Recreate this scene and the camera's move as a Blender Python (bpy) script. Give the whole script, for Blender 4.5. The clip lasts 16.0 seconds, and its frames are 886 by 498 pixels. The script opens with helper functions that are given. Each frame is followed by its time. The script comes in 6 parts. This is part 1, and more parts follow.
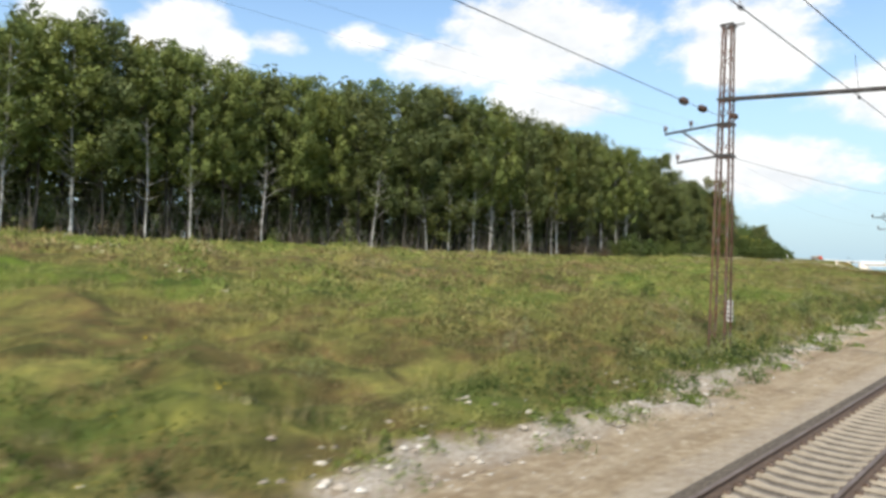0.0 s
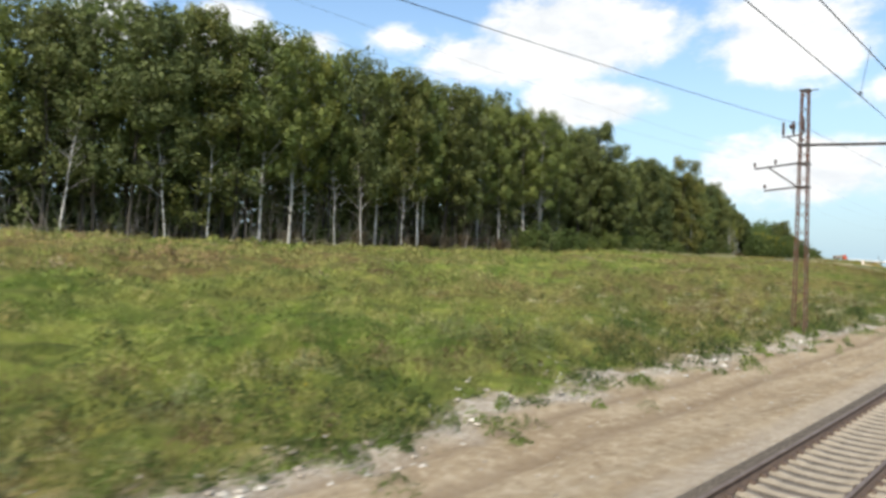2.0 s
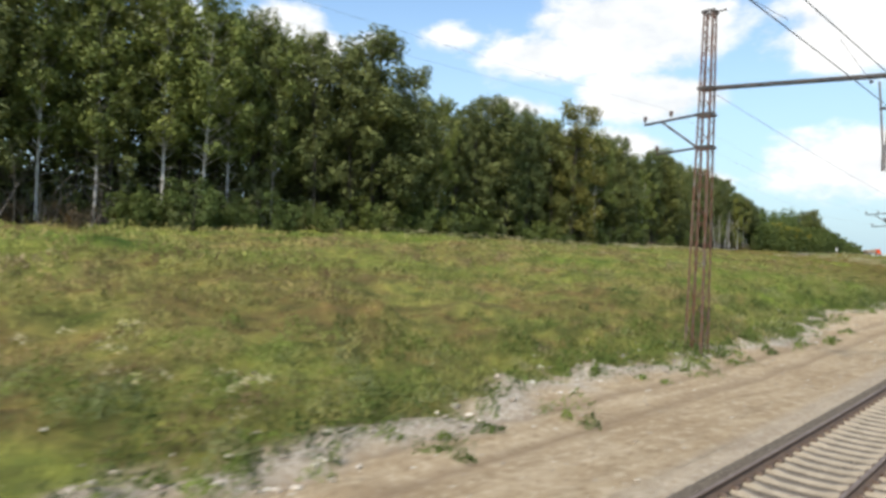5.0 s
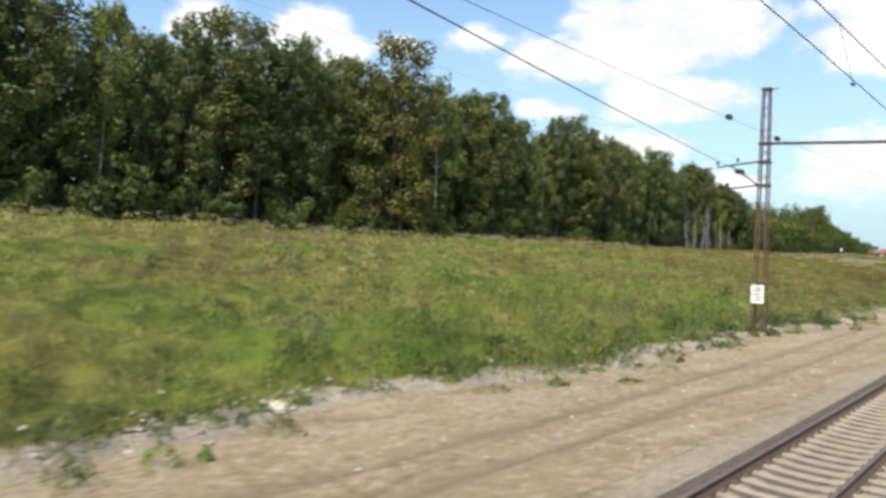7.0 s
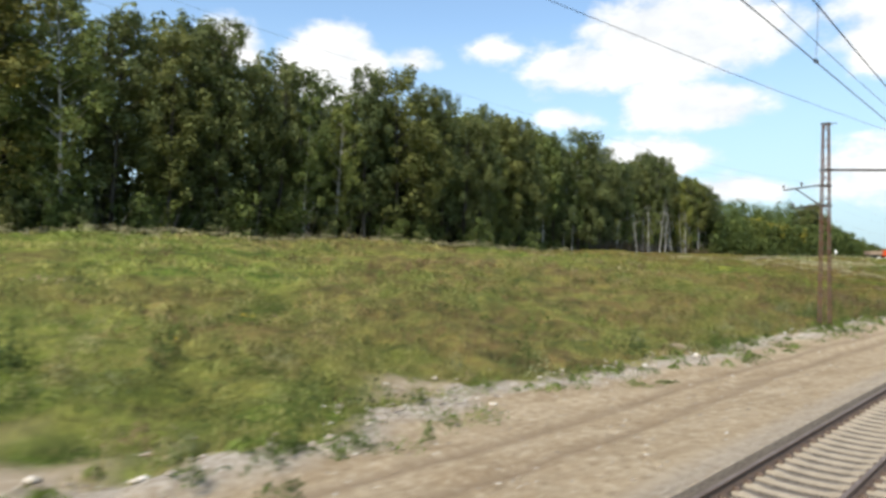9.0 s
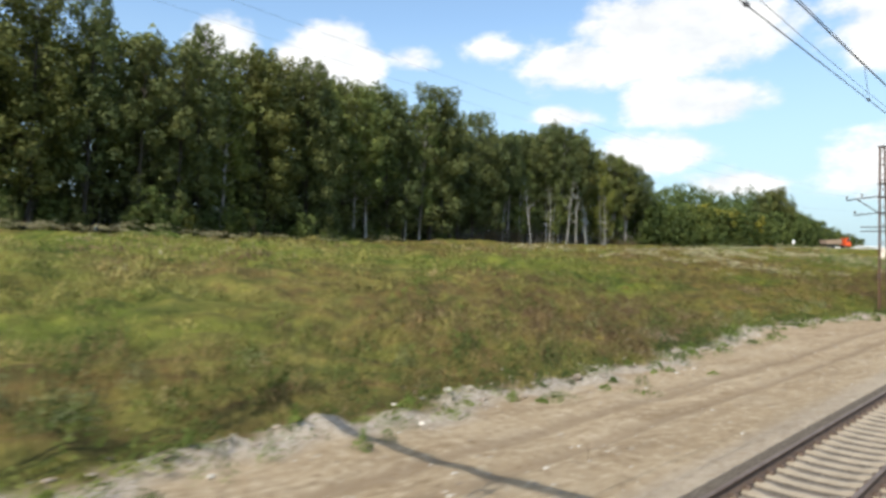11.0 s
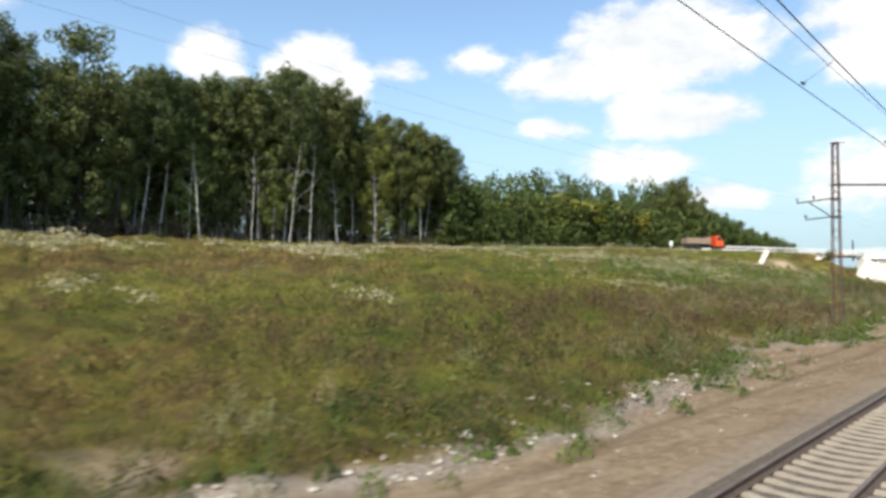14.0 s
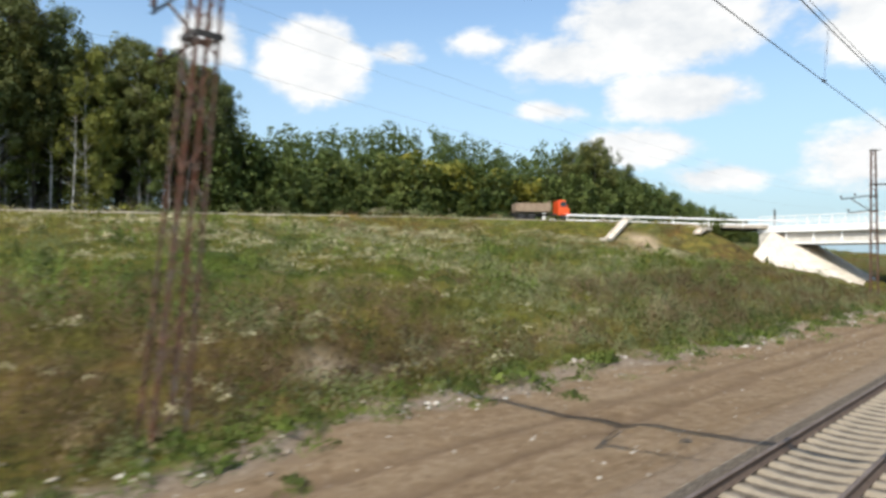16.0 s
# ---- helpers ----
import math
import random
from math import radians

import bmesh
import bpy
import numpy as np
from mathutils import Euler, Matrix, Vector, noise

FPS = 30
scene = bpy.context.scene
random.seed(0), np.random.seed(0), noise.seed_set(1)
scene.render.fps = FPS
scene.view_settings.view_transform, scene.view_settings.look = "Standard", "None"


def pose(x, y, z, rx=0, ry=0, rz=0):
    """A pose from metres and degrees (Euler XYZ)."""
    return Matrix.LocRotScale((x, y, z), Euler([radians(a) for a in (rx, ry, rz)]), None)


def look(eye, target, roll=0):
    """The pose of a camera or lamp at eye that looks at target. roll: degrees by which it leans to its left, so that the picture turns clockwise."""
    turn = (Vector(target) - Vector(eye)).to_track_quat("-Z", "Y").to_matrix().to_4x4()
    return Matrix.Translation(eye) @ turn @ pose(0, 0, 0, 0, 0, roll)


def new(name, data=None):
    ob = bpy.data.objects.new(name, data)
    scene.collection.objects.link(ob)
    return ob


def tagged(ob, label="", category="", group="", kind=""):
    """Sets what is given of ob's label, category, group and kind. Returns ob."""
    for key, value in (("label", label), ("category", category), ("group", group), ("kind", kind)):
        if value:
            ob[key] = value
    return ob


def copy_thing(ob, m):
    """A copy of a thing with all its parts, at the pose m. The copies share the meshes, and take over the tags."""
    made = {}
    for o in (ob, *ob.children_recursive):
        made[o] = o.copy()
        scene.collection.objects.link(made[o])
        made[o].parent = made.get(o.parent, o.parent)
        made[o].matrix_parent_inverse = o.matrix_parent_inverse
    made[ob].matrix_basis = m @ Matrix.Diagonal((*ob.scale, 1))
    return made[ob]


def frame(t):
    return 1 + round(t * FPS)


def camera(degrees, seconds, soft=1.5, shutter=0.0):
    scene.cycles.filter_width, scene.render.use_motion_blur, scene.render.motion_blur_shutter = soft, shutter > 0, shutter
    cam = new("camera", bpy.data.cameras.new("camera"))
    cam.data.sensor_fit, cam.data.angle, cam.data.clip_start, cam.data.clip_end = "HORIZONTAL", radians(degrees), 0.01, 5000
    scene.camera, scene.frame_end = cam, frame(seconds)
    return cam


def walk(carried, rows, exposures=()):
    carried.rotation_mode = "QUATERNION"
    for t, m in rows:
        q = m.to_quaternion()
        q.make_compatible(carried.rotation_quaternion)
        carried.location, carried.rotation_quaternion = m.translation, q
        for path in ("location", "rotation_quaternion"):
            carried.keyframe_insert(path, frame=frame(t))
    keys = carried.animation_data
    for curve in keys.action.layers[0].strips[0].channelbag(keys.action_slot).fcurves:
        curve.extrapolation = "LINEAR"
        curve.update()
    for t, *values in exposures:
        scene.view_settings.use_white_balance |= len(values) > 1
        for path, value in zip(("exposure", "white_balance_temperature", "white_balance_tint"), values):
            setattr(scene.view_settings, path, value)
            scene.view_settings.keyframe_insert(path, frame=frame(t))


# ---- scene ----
import functools

# ---- camera and its way ----
cam = camera(65.9, 16.0, soft=3.15, shutter=1.36)
# the clip's camera reads its picture line by line from the top
scene.cycles.rolling_shutter_type, scene.cycles.rolling_shutter_duration = "TOP", 0.12
PATH = [
    (0.0, -0.00, 0.00, 3.59, 91.01, -1.20, 43.30),
    (0.5, -0.05, 12.02, 3.59, 91.09, -1.40, 44.06),
    (1.0, -0.22, 24.07, 3.59, 91.11, -1.51, 44.83),
    (1.5, -0.51, 36.14, 3.59, 91.03, -1.48, 45.59),
    (2.0, -0.93, 48.24, 3.59, 90.88, -1.47, 46.31),
    (2.5, -1.47, 60.36, 3.59, 90.71, -1.59, 46.95),
    (3.0, -2.14, 72.51, 3.59, 90.66, -1.65, 47.56),
    (3.5, -2.96, 84.67, 3.59, 90.79, -1.50, 48.24),
    (4.0, -3.94, 96.86, 3.59, 90.90, -1.34, 49.04),
    (4.5, -5.07, 109.05, 3.59, 90.77, -1.37, 49.94),
    (5.0, -6.37, 121.26, 3.59, 90.55, -1.55, 50.74),
    (5.5, -7.85, 133.48, 3.59, 90.44, -1.75, 51.30),
    (6.0, -9.50, 145.70, 3.59, 90.44, -1.88, 51.77),
    (6.5, -11.30, 157.93, 3.59, 90.50, -1.86, 52.32),
    (7.0, -13.26, 170.17, 3.59, 90.65, -1.76, 52.89),
    (7.5, -15.34, 182.41, 3.59, 90.89, -1.67, 53.44),
    (8.0, -17.55, 194.67, 3.59, 91.15, -1.49, 53.93),
    (8.5, -19.88, 206.92, 3.59, 91.39, -1.17, 54.35),
    (9.0, -22.32, 219.19, 3.59, 91.63, -0.85, 54.66),
    (9.5, -24.84, 231.47, 3.59, 91.88, -0.65, 54.81),
    (10.0, -27.40, 243.77, 3.59, 91.93, -0.51, 54.83),
    (10.5, -29.97, 256.10, 3.59, 91.66, -0.35, 54.76),
    (11.0, -32.50, 268.46, 3.59, 91.52, -0.19, 54.67),
    (11.5, -34.96, 280.87, 3.59, 91.91, -0.06, 54.60),
    (12.0, -37.34, 293.32, 3.59, 92.45, 0.05, 54.44),
    (12.5, -39.68, 305.81, 3.59, 92.68, 0.15, 54.11),
    (13.0, -42.00, 318.33, 3.59, 92.67, 0.15, 53.82),
    (13.5, -44.35, 330.88, 3.59, 92.59, 0.01, 53.63),
    (14.0, -46.73, 343.45, 3.59, 92.45, -0.13, 53.52),
    (14.5, -49.13, 356.04, 3.59, 92.21, -0.13, 53.42),
    (15.0, -51.51, 368.67, 3.59, 91.87, -0.06, 53.36),
    (15.5, -53.86, 381.33, 3.59, 91.49, 0.02, 53.38),
    (16.0, -56.16, 394.03, 3.59, 91.08, 0.08, 53.45),
]

walk(cam, [(r[0], pose(*r[1:])) for r in PATH], [(0.0, 0.32), (10.0, 0.34), (12.5, 0.31), (15.5, 0.31), (16.0, 0.2)])

# ---- sky, sun ----
SUN_TO = Vector((0.41, -0.76, 1.0)).normalized()
world = bpy.data.worlds.new("sky")
scene.world = world
world.use_nodes = True
wt = world.node_tree
wt.nodes.clear()


def wn(kind, **settings):
    n = wt.nodes.new(kind)
    for k, v in settings.items():
        if k == "operation":
            n.operation = v
        elif k == "sky_type":
            n.sky_type = v
    return n


def wmath(op, a, b=0.0, c=None):
    n = wt.nodes.new("ShaderNodeMath")
    n.operation = op
    for i, v in enumerate((a, b) if c is None else (a, b, c)):
        if isinstance(v, (int, float)):
            n.inputs[i].default_value = v
        else:
            wt.links.new(v, n.inputs[i])
    return n.outputs[0]


sky = wt.nodes.new("ShaderNodeTexSky")
sky.sky_type = "NISHITA"
sky.sun_disc = False
sky.sun_elevation = math.asin(SUN_TO.z)
sky.sun_rotation = math.atan2(SUN_TO.x, SUN_TO.y)
sky.altitude, sky.air_density, sky.dust_density, sky.ozone_density = 150, 1.0, 1.6, 1.2
coord = wt.nodes.new("ShaderNodeTexCoord")
sep = wt.nodes.new("ShaderNodeSeparateXYZ")
wt.links.new(coord.outputs["Generated"], sep.inputs[0])
az = wmath("MULTIPLY", wmath("ARCTAN2", wmath("MULTIPLY", sep.outputs[0], -1.0), sep.outputs[1]), 57.2958)
el = wmath("MULTIPLY", wmath("ARCSINE", sep.outputs[2]), 57.2958)
# cumulus banks: bearing, height over the horizon, half width, half height (degrees), weight
CLOUDS = [
    (72.6, 16.9, 3.5, 2.9, 1.15), (64.3, 16.3, 5.2, 3.9, 1.3), (35.6, 18.2, 10.5, 4.0, 1.0), (43.0, 16.4, 6.5, 2.6, 0.8),
    (34.6, 12.9, 6.8, 2.2, 1.0), (37.6, 9.2, 5.4, 1.7, 1.1), (20.0, 17.2, 7.5, 4.4, 0.85), (19.0, 7.4, 8.5, 3.0, 1.0),
    (50.4, 17.7, 3.0, 1.1, 0.6), (44.2, 12.4, 3.4, 1.0, 0.6), (31.7, 6.6, 4.2, 1.3, 0.8), (57.4, 17.1, 2.4, 1.2, 0.6),
    (8.0, 12.0, 8.0, 3.0, 1.0), (95.0, 20.0, 9.0, 4.0, 1.0), (125.0, 14.0, 10.0, 4.0, 1.0),
]
cmap = wt.nodes.new("ShaderNodeMapping")
cmap.inputs["Scale"].default_value = (1, 1, 1.9)
wt.links.new(coord.outputs["Generated"], cmap.inputs["Vector"])
puff = wt.nodes.new("ShaderNodeTexNoise")
puff.inputs["Scale"].default_value, puff.inputs["Detail"].default_value, puff.inputs["Roughness"].default_value = 11.0, 9.0, 0.62
wt.links.new(cmap.outputs[0], puff.inputs["Vector"])
wide = wt.nodes.new("ShaderNodeTexNoise")
wide.inputs["Scale"].default_value, wide.inputs["Detail"].default_value, wide.inputs["Roughness"].default_value = 2.2, 6.0, 0.6
wt.links.new(cmap.outputs[0], wide.inputs["Vector"])
bank = None
for a, e, w, h, k in CLOUDS:
    u = wmath("DIVIDE", wmath("SUBTRACT", az, a), w)
    v = wmath("DIVIDE", wmath("SUBTRACT", el, e), h)
    d = wmath("MULTIPLY", wmath("SUBTRACT", 1.0, wmath("SQRT", wmath("ADD", wmath("MULTIPLY", u, u), wmath("MULTIPLY", v, v)))), k)
    d = wmath("MAXIMUM", d, -1.0)
    bank = d if bank is None else wmath("MAXIMUM", bank, d)
grain = wmath("MULTIPLY", wmath("SUBTRACT", puff.outputs["Fac"], 0.5), 1.6)
# elsewhere in the sky: scattered cloud from the wide noise alone
rest = wmath("MULTIPLY", wmath("SUBTRACT", wide.outputs["Fac"], 0.60), 3.0)
high = wt.nodes.new("ShaderNodeMapRange")
high.inputs["From Min"].default_value, high.inputs["From Max"].default_value = 24.0, 34.0
wt.links.new(el, high.inputs["Value"])
rest = wmath("SUBTRACT", wmath("MULTIPLY", wmath("ADD", rest, 1.0), high.outputs[0]), 1.0)
cover = wmath("ADD", wmath("MAXIMUM", bank, rest), grain)
soft_edge = wt.nodes.new("ShaderNodeMapRange")
soft_edge.interpolation_type = "SMOOTHSTEP"
soft_edge.inputs["From Min"].default_value, soft_edge.inputs["From Max"].default_value = -0.04, 0.46
wt.links.new(cover, soft_edge.inputs["Value"])
# thin veil low over the horizon
veil = wt.nodes.new("ShaderNodeMapRange")
veil.inputs["From Min"].default_value, veil.inputs["From Max"].default_value = 20.0, 0.0
veil.inputs["To Min"].default_value, veil.inputs["To Max"].default_value = 0.0, 0.95
wt.links.new(el, veil.inputs["Value"])
body_grey = wt.nodes.new("ShaderNodeMapRange")
body_grey.inputs["From Min"].default_value, body_grey.inputs["From Max"].default_value = 0.36, 0.6
wt.links.new(wmath("MULTIPLY_ADD", puff.outputs["Fac"], 0.6, wmath("MULTIPLY", wide.outputs["Fac"], 0.4)), body_grey.inputs["Value"])
cloud_col = wt.nodes.new("ShaderNodeMix")
cloud_col.data_type = "RGBA"
cloud_col.inputs[6].default_value, cloud_col.inputs[7].default_value = (6.5, 6.9, 7.3, 1), (9.3, 9.3, 9.2, 1)
wt.links.new(body_grey.outputs[0], cloud_col.inputs[0])
tint = wt.nodes.new("ShaderNodeMix")
tint.data_type, tint.blend_type = "RGBA", "MULTIPLY"
tint.inputs[0].default_value = 1.0
tint.inputs[7].default_value = (1.84, 1.97, 1.93, 1)
wt.links.new(sky.outputs[0], tint.inputs[6])
mix_veil = wt.nodes.new("ShaderNodeMix")
mix_veil.data_type = "RGBA"
mix_veil.inputs[7].default_value = (4.35, 6.0, 7.0, 1)
wt.links.new(tint.outputs[2], mix_veil.inputs[6])
wt.links.new(veil.outputs[0], mix_veil.inputs[0])
mix_cloud = wt.nodes.new("ShaderNodeMix")
mix_cloud.data_type = "RGBA"
wt.links.new(soft_edge.outputs[0], mix_cloud.inputs[0])
wt.links.new(mix_veil.outputs[2], mix_cloud.inputs[6])
wt.links.new(cloud_col.outputs[2], mix_cloud.inputs[7])
bg = wt.nodes.new("ShaderNodeBackground")
bg.inputs["Strength"].default_value = 0.10
wt.links.new(mix_cloud.outputs[2], bg.inputs["Color"])
out = wt.nodes.new("ShaderNodeOutputWorld")
wt.links.new(bg.outputs[0], out.inputs["Surface"])

sun_data = bpy.data.lights.new("sun", "SUN")
sun_data.energy, sun_data.angle, sun_data.color = 4.1, radians(0.55), (1.0, 0.94, 0.82)
sun = new("sun", sun_data)
sun.matrix_world = look(SUN_TO * 300, (0, 0, 0))

# ---- materials ----
MATS = {}


class Nodes:
    """A short hand for a node material."""

    def __init__(self, name, rough=0.8, metal=0.0, spec=0.3):
        self.mat = bpy.data.materials.new(name)
        self.mat.use_nodes = True
        self.t = self.mat.node_tree
        self.bsdf = self.t.nodes["Principled BSDF"]
        self.bsdf.inputs["Roughness"].default_value = rough
        self.bsdf.inputs["Metallic"].default_value = metal
        self.bsdf.inputs["Specular IOR Level"].default_value = spec
        geo = self.t.nodes.new("ShaderNodeNewGeometry")
        self.along = self.t.nodes.new("ShaderNodeSeparateXYZ")
        self.t.links.new(geo.outputs["Position"], self.along.inputs[0])
        self.along = self.along.outputs["Y"]
        self.pos, self.island = geo.outputs["Position"], geo.outputs["Random Per Island"]
        self.random = self.t.nodes.new("ShaderNodeObjectInfo").outputs["Random"]
        MATS[name] = self.mat

    def noise(self, scale, detail=4.0, rough=0.55, stretch=None, distort=0.0):
        n = self.t.nodes.new("ShaderNodeTexNoise")
        n.inputs["Scale"].default_value, n.inputs["Detail"].default_value = scale, detail
        n.inputs["Roughness"].default_value, n.inputs["Distortion"].default_value = rough, distort
        src = self.pos
        if stretch:
            m = self.t.nodes.new("ShaderNodeMapping")
            m.inputs["Scale"].default_value = stretch
            self.t.links.new(src, m.inputs["Vector"])
            src = m.outputs[0]
        self.t.links.new(src, n.inputs["Vector"])
        return n.outputs["Fac"]

    def cells(self, scale):
        n = self.t.nodes.new("ShaderNodeTexVoronoi")
        n.inputs["Scale"].default_value = scale
        self.t.links.new(self.pos, n.inputs["Vector"])
        return n.outputs["Distance"], n.outputs["Color"]

    def ramp(self, fac, *stops):
        n = self.t.nodes.new("ShaderNodeValToRGB")
        e = n.color_ramp.elements
        while len(e) < len(stops):
            e.new(0.5)
        for el_, (at, c) in zip(e, stops):
            el_.position, el_.color = at, (*c, 1)
        self.t.links.new(fac, n.inputs[0])
        return n.outputs[0]

    def mix(self, fac, a, b, kind="MIX"):
        n = self.t.nodes.new("ShaderNodeMix")
        n.data_type, n.blend_type = "RGBA", kind
        for sock, v in ((n.inputs[0], fac), (n.inputs[6], a), (n.inputs[7], b)):
            if isinstance(v, (int, float)):
                sock.default_value = v
            elif isinstance(v, tuple):
                sock.default_value = (*v, 1)
            else:
                self.t.links.new(v, sock)
        return n.outputs[2]

    def span(self, v, a, b, c=0.0, d=1.0):
        n = self.t.nodes.new("ShaderNodeMapRange")
        n.inputs[1].default_value, n.inputs[2].default_value, n.inputs[3].default_value, n.inputs[4].default_value = a, b, c, d
        self.t.links.new(v, n.inputs[0])
        return n.outputs[0]

    def attr(self, name):
        n = self.t.nodes.new("ShaderNodeAttribute")
        n.attribute_name = name
        return n.outputs["Fac"]

    def colour(self, c):
        if isinstance(c, tuple):
            self.bsdf.inputs["Base Color"].default_value = (*c, 1)
        else:
            self.t.links.new(c, self.bsdf.inputs["Base Color"])
        return self

    def bump(self, height, strength=0.4, distance=0.05):
        n = self.t.nodes.new("ShaderNodeBump")
        n.inputs["Strength"].default_value, n.inputs["Distance"].default_value = strength, distance
        self.t.links.new(height, n.inputs["Height"])
        self.t.links.new(n.outputs[0], self.bsdf.inputs["Normal"])
        return self

    def leafy(self, amount=0.3, gain=1.5):
        """Lets light through, as thin leaves do."""
        tr = self.t.nodes.new("ShaderNodeBsdfTranslucent")
        mx = self.t.nodes.new("ShaderNodeMixShader")
        mx.inputs[0].default_value = amount
        link = self.bsdf.inputs["Base Color"].links
        if link:
            self.t.links.new(link[0].from_socket, tr.inputs["Color"])
        outn = self.t.nodes["Material Output"]
        self.t.links.new(self.bsdf.outputs[0], mx.inputs[1])
        self.t.links.new(tr.outputs[0], mx.inputs[2])
        self.t.links.new(mx.outputs[0], outn.inputs["Surface"])
        return self


def meadow_tint(n):
    """Meadow colours in patches: fresh green, yellow green, dry straw and reddish brown, with tussock shading in the
    tone.
    """
    zone = n.noise(0.05, 4, 0.55, (1.0, 0.5, 1.0))
    mid = n.noise(0.2, 4, 0.6, (1.0, 0.6, 1.0))
    fine = n.noise(0.85, 4, 0.65, (1.0, 0.7, 1.0))
    green = n.ramp(mid, (0.32, (0.065, 0.115, 0.018)), (0.44, (0.145, 0.195, 0.03)), (0.54, (0.215, 0.23, 0.05)), (0.66, (0.115, 0.165, 0.026)))
    dry = n.ramp(mid, (0.32, (0.09, 0.11, 0.024)), (0.42, (0.215, 0.195, 0.055)), (0.50, (0.165, 0.115, 0.045)), (0.57, (0.235, 0.22, 0.06)), (0.68, (0.12, 0.15, 0.03)))
    # fine noise: plant tone variety plus tussock shade and highlight put into the colour
    shade_tone = n.ramp(fine, (0.34, (0.48, 0.52, 0.50)), (0.5, (1.0, 1.0, 1.0)), (0.66, (1.42, 1.38, 1.28)))
    return late_tint(n, n.mix(1.0, n.mix(n.span(zone, 0.45, 0.55), green, dry), shade_tone, "MULTIPLY"))


def late_tint(n, c):
    """Past the second hundred metres the growth is browner and duller."""
    brown = n.mix(1.0, c, (0.76, 0.66, 0.58), "MULTIPLY")
    return n.mix(n.span(n.along, 230, 340), c, brown)


def make_materials():
    n = Nodes("meadow", 0.95, spec=0.1)
    sand_f = n.noise(0.9, 6, 0.6)
    fine = n.noise(7.0, 5, 0.7)
    streak = n.noise(1.5, 5, 0.65, (1.0, 0.09, 1.0))
    sand = n.ramp(n.noise(0.35, 6, 0.65), (0.3, (0.34, 0.265, 0.185)), (0.5, (0.43, 0.35, 0.255)), (0.7, (0.50, 0.425, 0.33)))
    sand = n.mix(n.span(fine, 0.35, 0.7, 0.0, 0.35), sand, (0.27, 0.205, 0.145))
    sand = n.mix(n.span(streak, 0.52, 0.68, 0.0, 0.45), sand, (0.54, 0.465, 0.365))
    sand = n.mix(n.span(streak, 0.46, 0.34, 0.0, 0.5), sand, (0.26, 0.195, 0.13))
    clod = n.noise(3.4, 5, 0.7)
    sand = n.mix(n.span(clod, 0.52, 0.64, 0.0, 0.75), sand, (0.56, 0.485, 0.39))
    sand = n.mix(n.span(clod, 0.45, 0.34, 0.0, 0.7), sand, (0.24, 0.18, 0.12))
    sand = n.mix(n.attr("rut"), sand, (0.26, 0.20, 0.145))
    pale = n.mix(n.span(fine, 0.4, 0.65), (0.36, 0.30, 0.235), (0.66, 0.60, 0.52))
    sand = n.mix(n.attr("gravel"), n.mix(1.0, sand, (1.06, 0.99, 0.86), "MULTIPLY"), pale)
    earth = n.mix(n.attr("late"), sand, (0.68, 0.62, 0.58), "MULTIPLY")
    # dark noise spots paint the shade of gaps between tufts on the ground
    grass = n.mix(n.span(n.noise(1.1, 4, 0.65), 0.38, 0.62, 0.0, 0.5), n.mix(1.0, meadow_tint(n), (0.98, 0.97, 1.0), "MULTIPLY"), (0.07, 0.075, 0.026))
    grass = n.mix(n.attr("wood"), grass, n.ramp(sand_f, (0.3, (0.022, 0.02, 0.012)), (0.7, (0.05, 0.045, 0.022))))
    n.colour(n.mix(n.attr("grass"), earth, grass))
    n.bump(n.mix(0.5, n.mix(0.5, fine, n.noise(2.2, 4, 0.6)), n.noise(22.0, 3, 0.7)), 1.0, 0.22)

    n = Nodes("ballast", 0.95, spec=0.2)
    d, c = n.cells(17.0)
    col = n.ramp(n.noise(9.0, 5, 0.75), (0.3, (0.12, 0.095, 0.072)), (0.5, (0.22, 0.18, 0.14)), (0.7, (0.36, 0.32, 0.265)))
    n.colour(n.mix(n.span(d, 0.0, 0.6), n.mix(n.span(n.noise(1.1, 3), 0.4, 0.8, 0.0, 0.6), col, (0.30, 0.24, 0.175), "MIX"), (0.10, 0.08, 0.06))).bump(d, 1.0, 0.05)

    n = Nodes("sleeper_concrete", 0.9)
    col = n.ramp(n.noise(5.0, 6, 0.7), (0.3, (0.20, 0.165, 0.12)), (0.6, (0.29, 0.245, 0.185)), (0.8, (0.37, 0.32, 0.255)))
    n.colour(n.mix(n.span(n.random, 0, 1, 0.0, 0.4), col, (0.30, 0.25, 0.19))).bump(n.noise(40.0, 3), 0.4, 0.01)

    n = Nodes("rail_side", 0.75, 0.2)
    n.colour(n.ramp(n.noise(6.0, 5, 0.7), (0.3, (0.085, 0.058, 0.044)), (0.7, (0.16, 0.11, 0.08)))).bump(n.noise(50.0, 3), 0.3, 0.01)
    n = Nodes("rail_head", 0.65, 0.35)
    n.colour(n.ramp(n.noise(3.0, 3), (0.3, (0.13, 0.095, 0.075)), (0.7, (0.21, 0.165, 0.14))))

    n = Nodes("mast_steel", 0.8, 0.15)
    rust = n.ramp(n.noise(2.2, 6, 0.75), (0.32, (0.17, 0.155, 0.145)), (0.45, (0.12, 0.075, 0.055)), (0.65, (0.13, 0.052, 0.03)))
    n.colour(rust).bump(n.noise(30.0, 3), 0.3, 0.01)
    n = Nodes("dark_steel", 0.6, 0.3)
    n.colour(n.ramp(n.noise(3.0, 5, 0.7), (0.35, (0.045, 0.042, 0.042)), (0.65, (0.10, 0.085, 0.075))))
    n = Nodes("rod_steel", 0.55, 0.4)
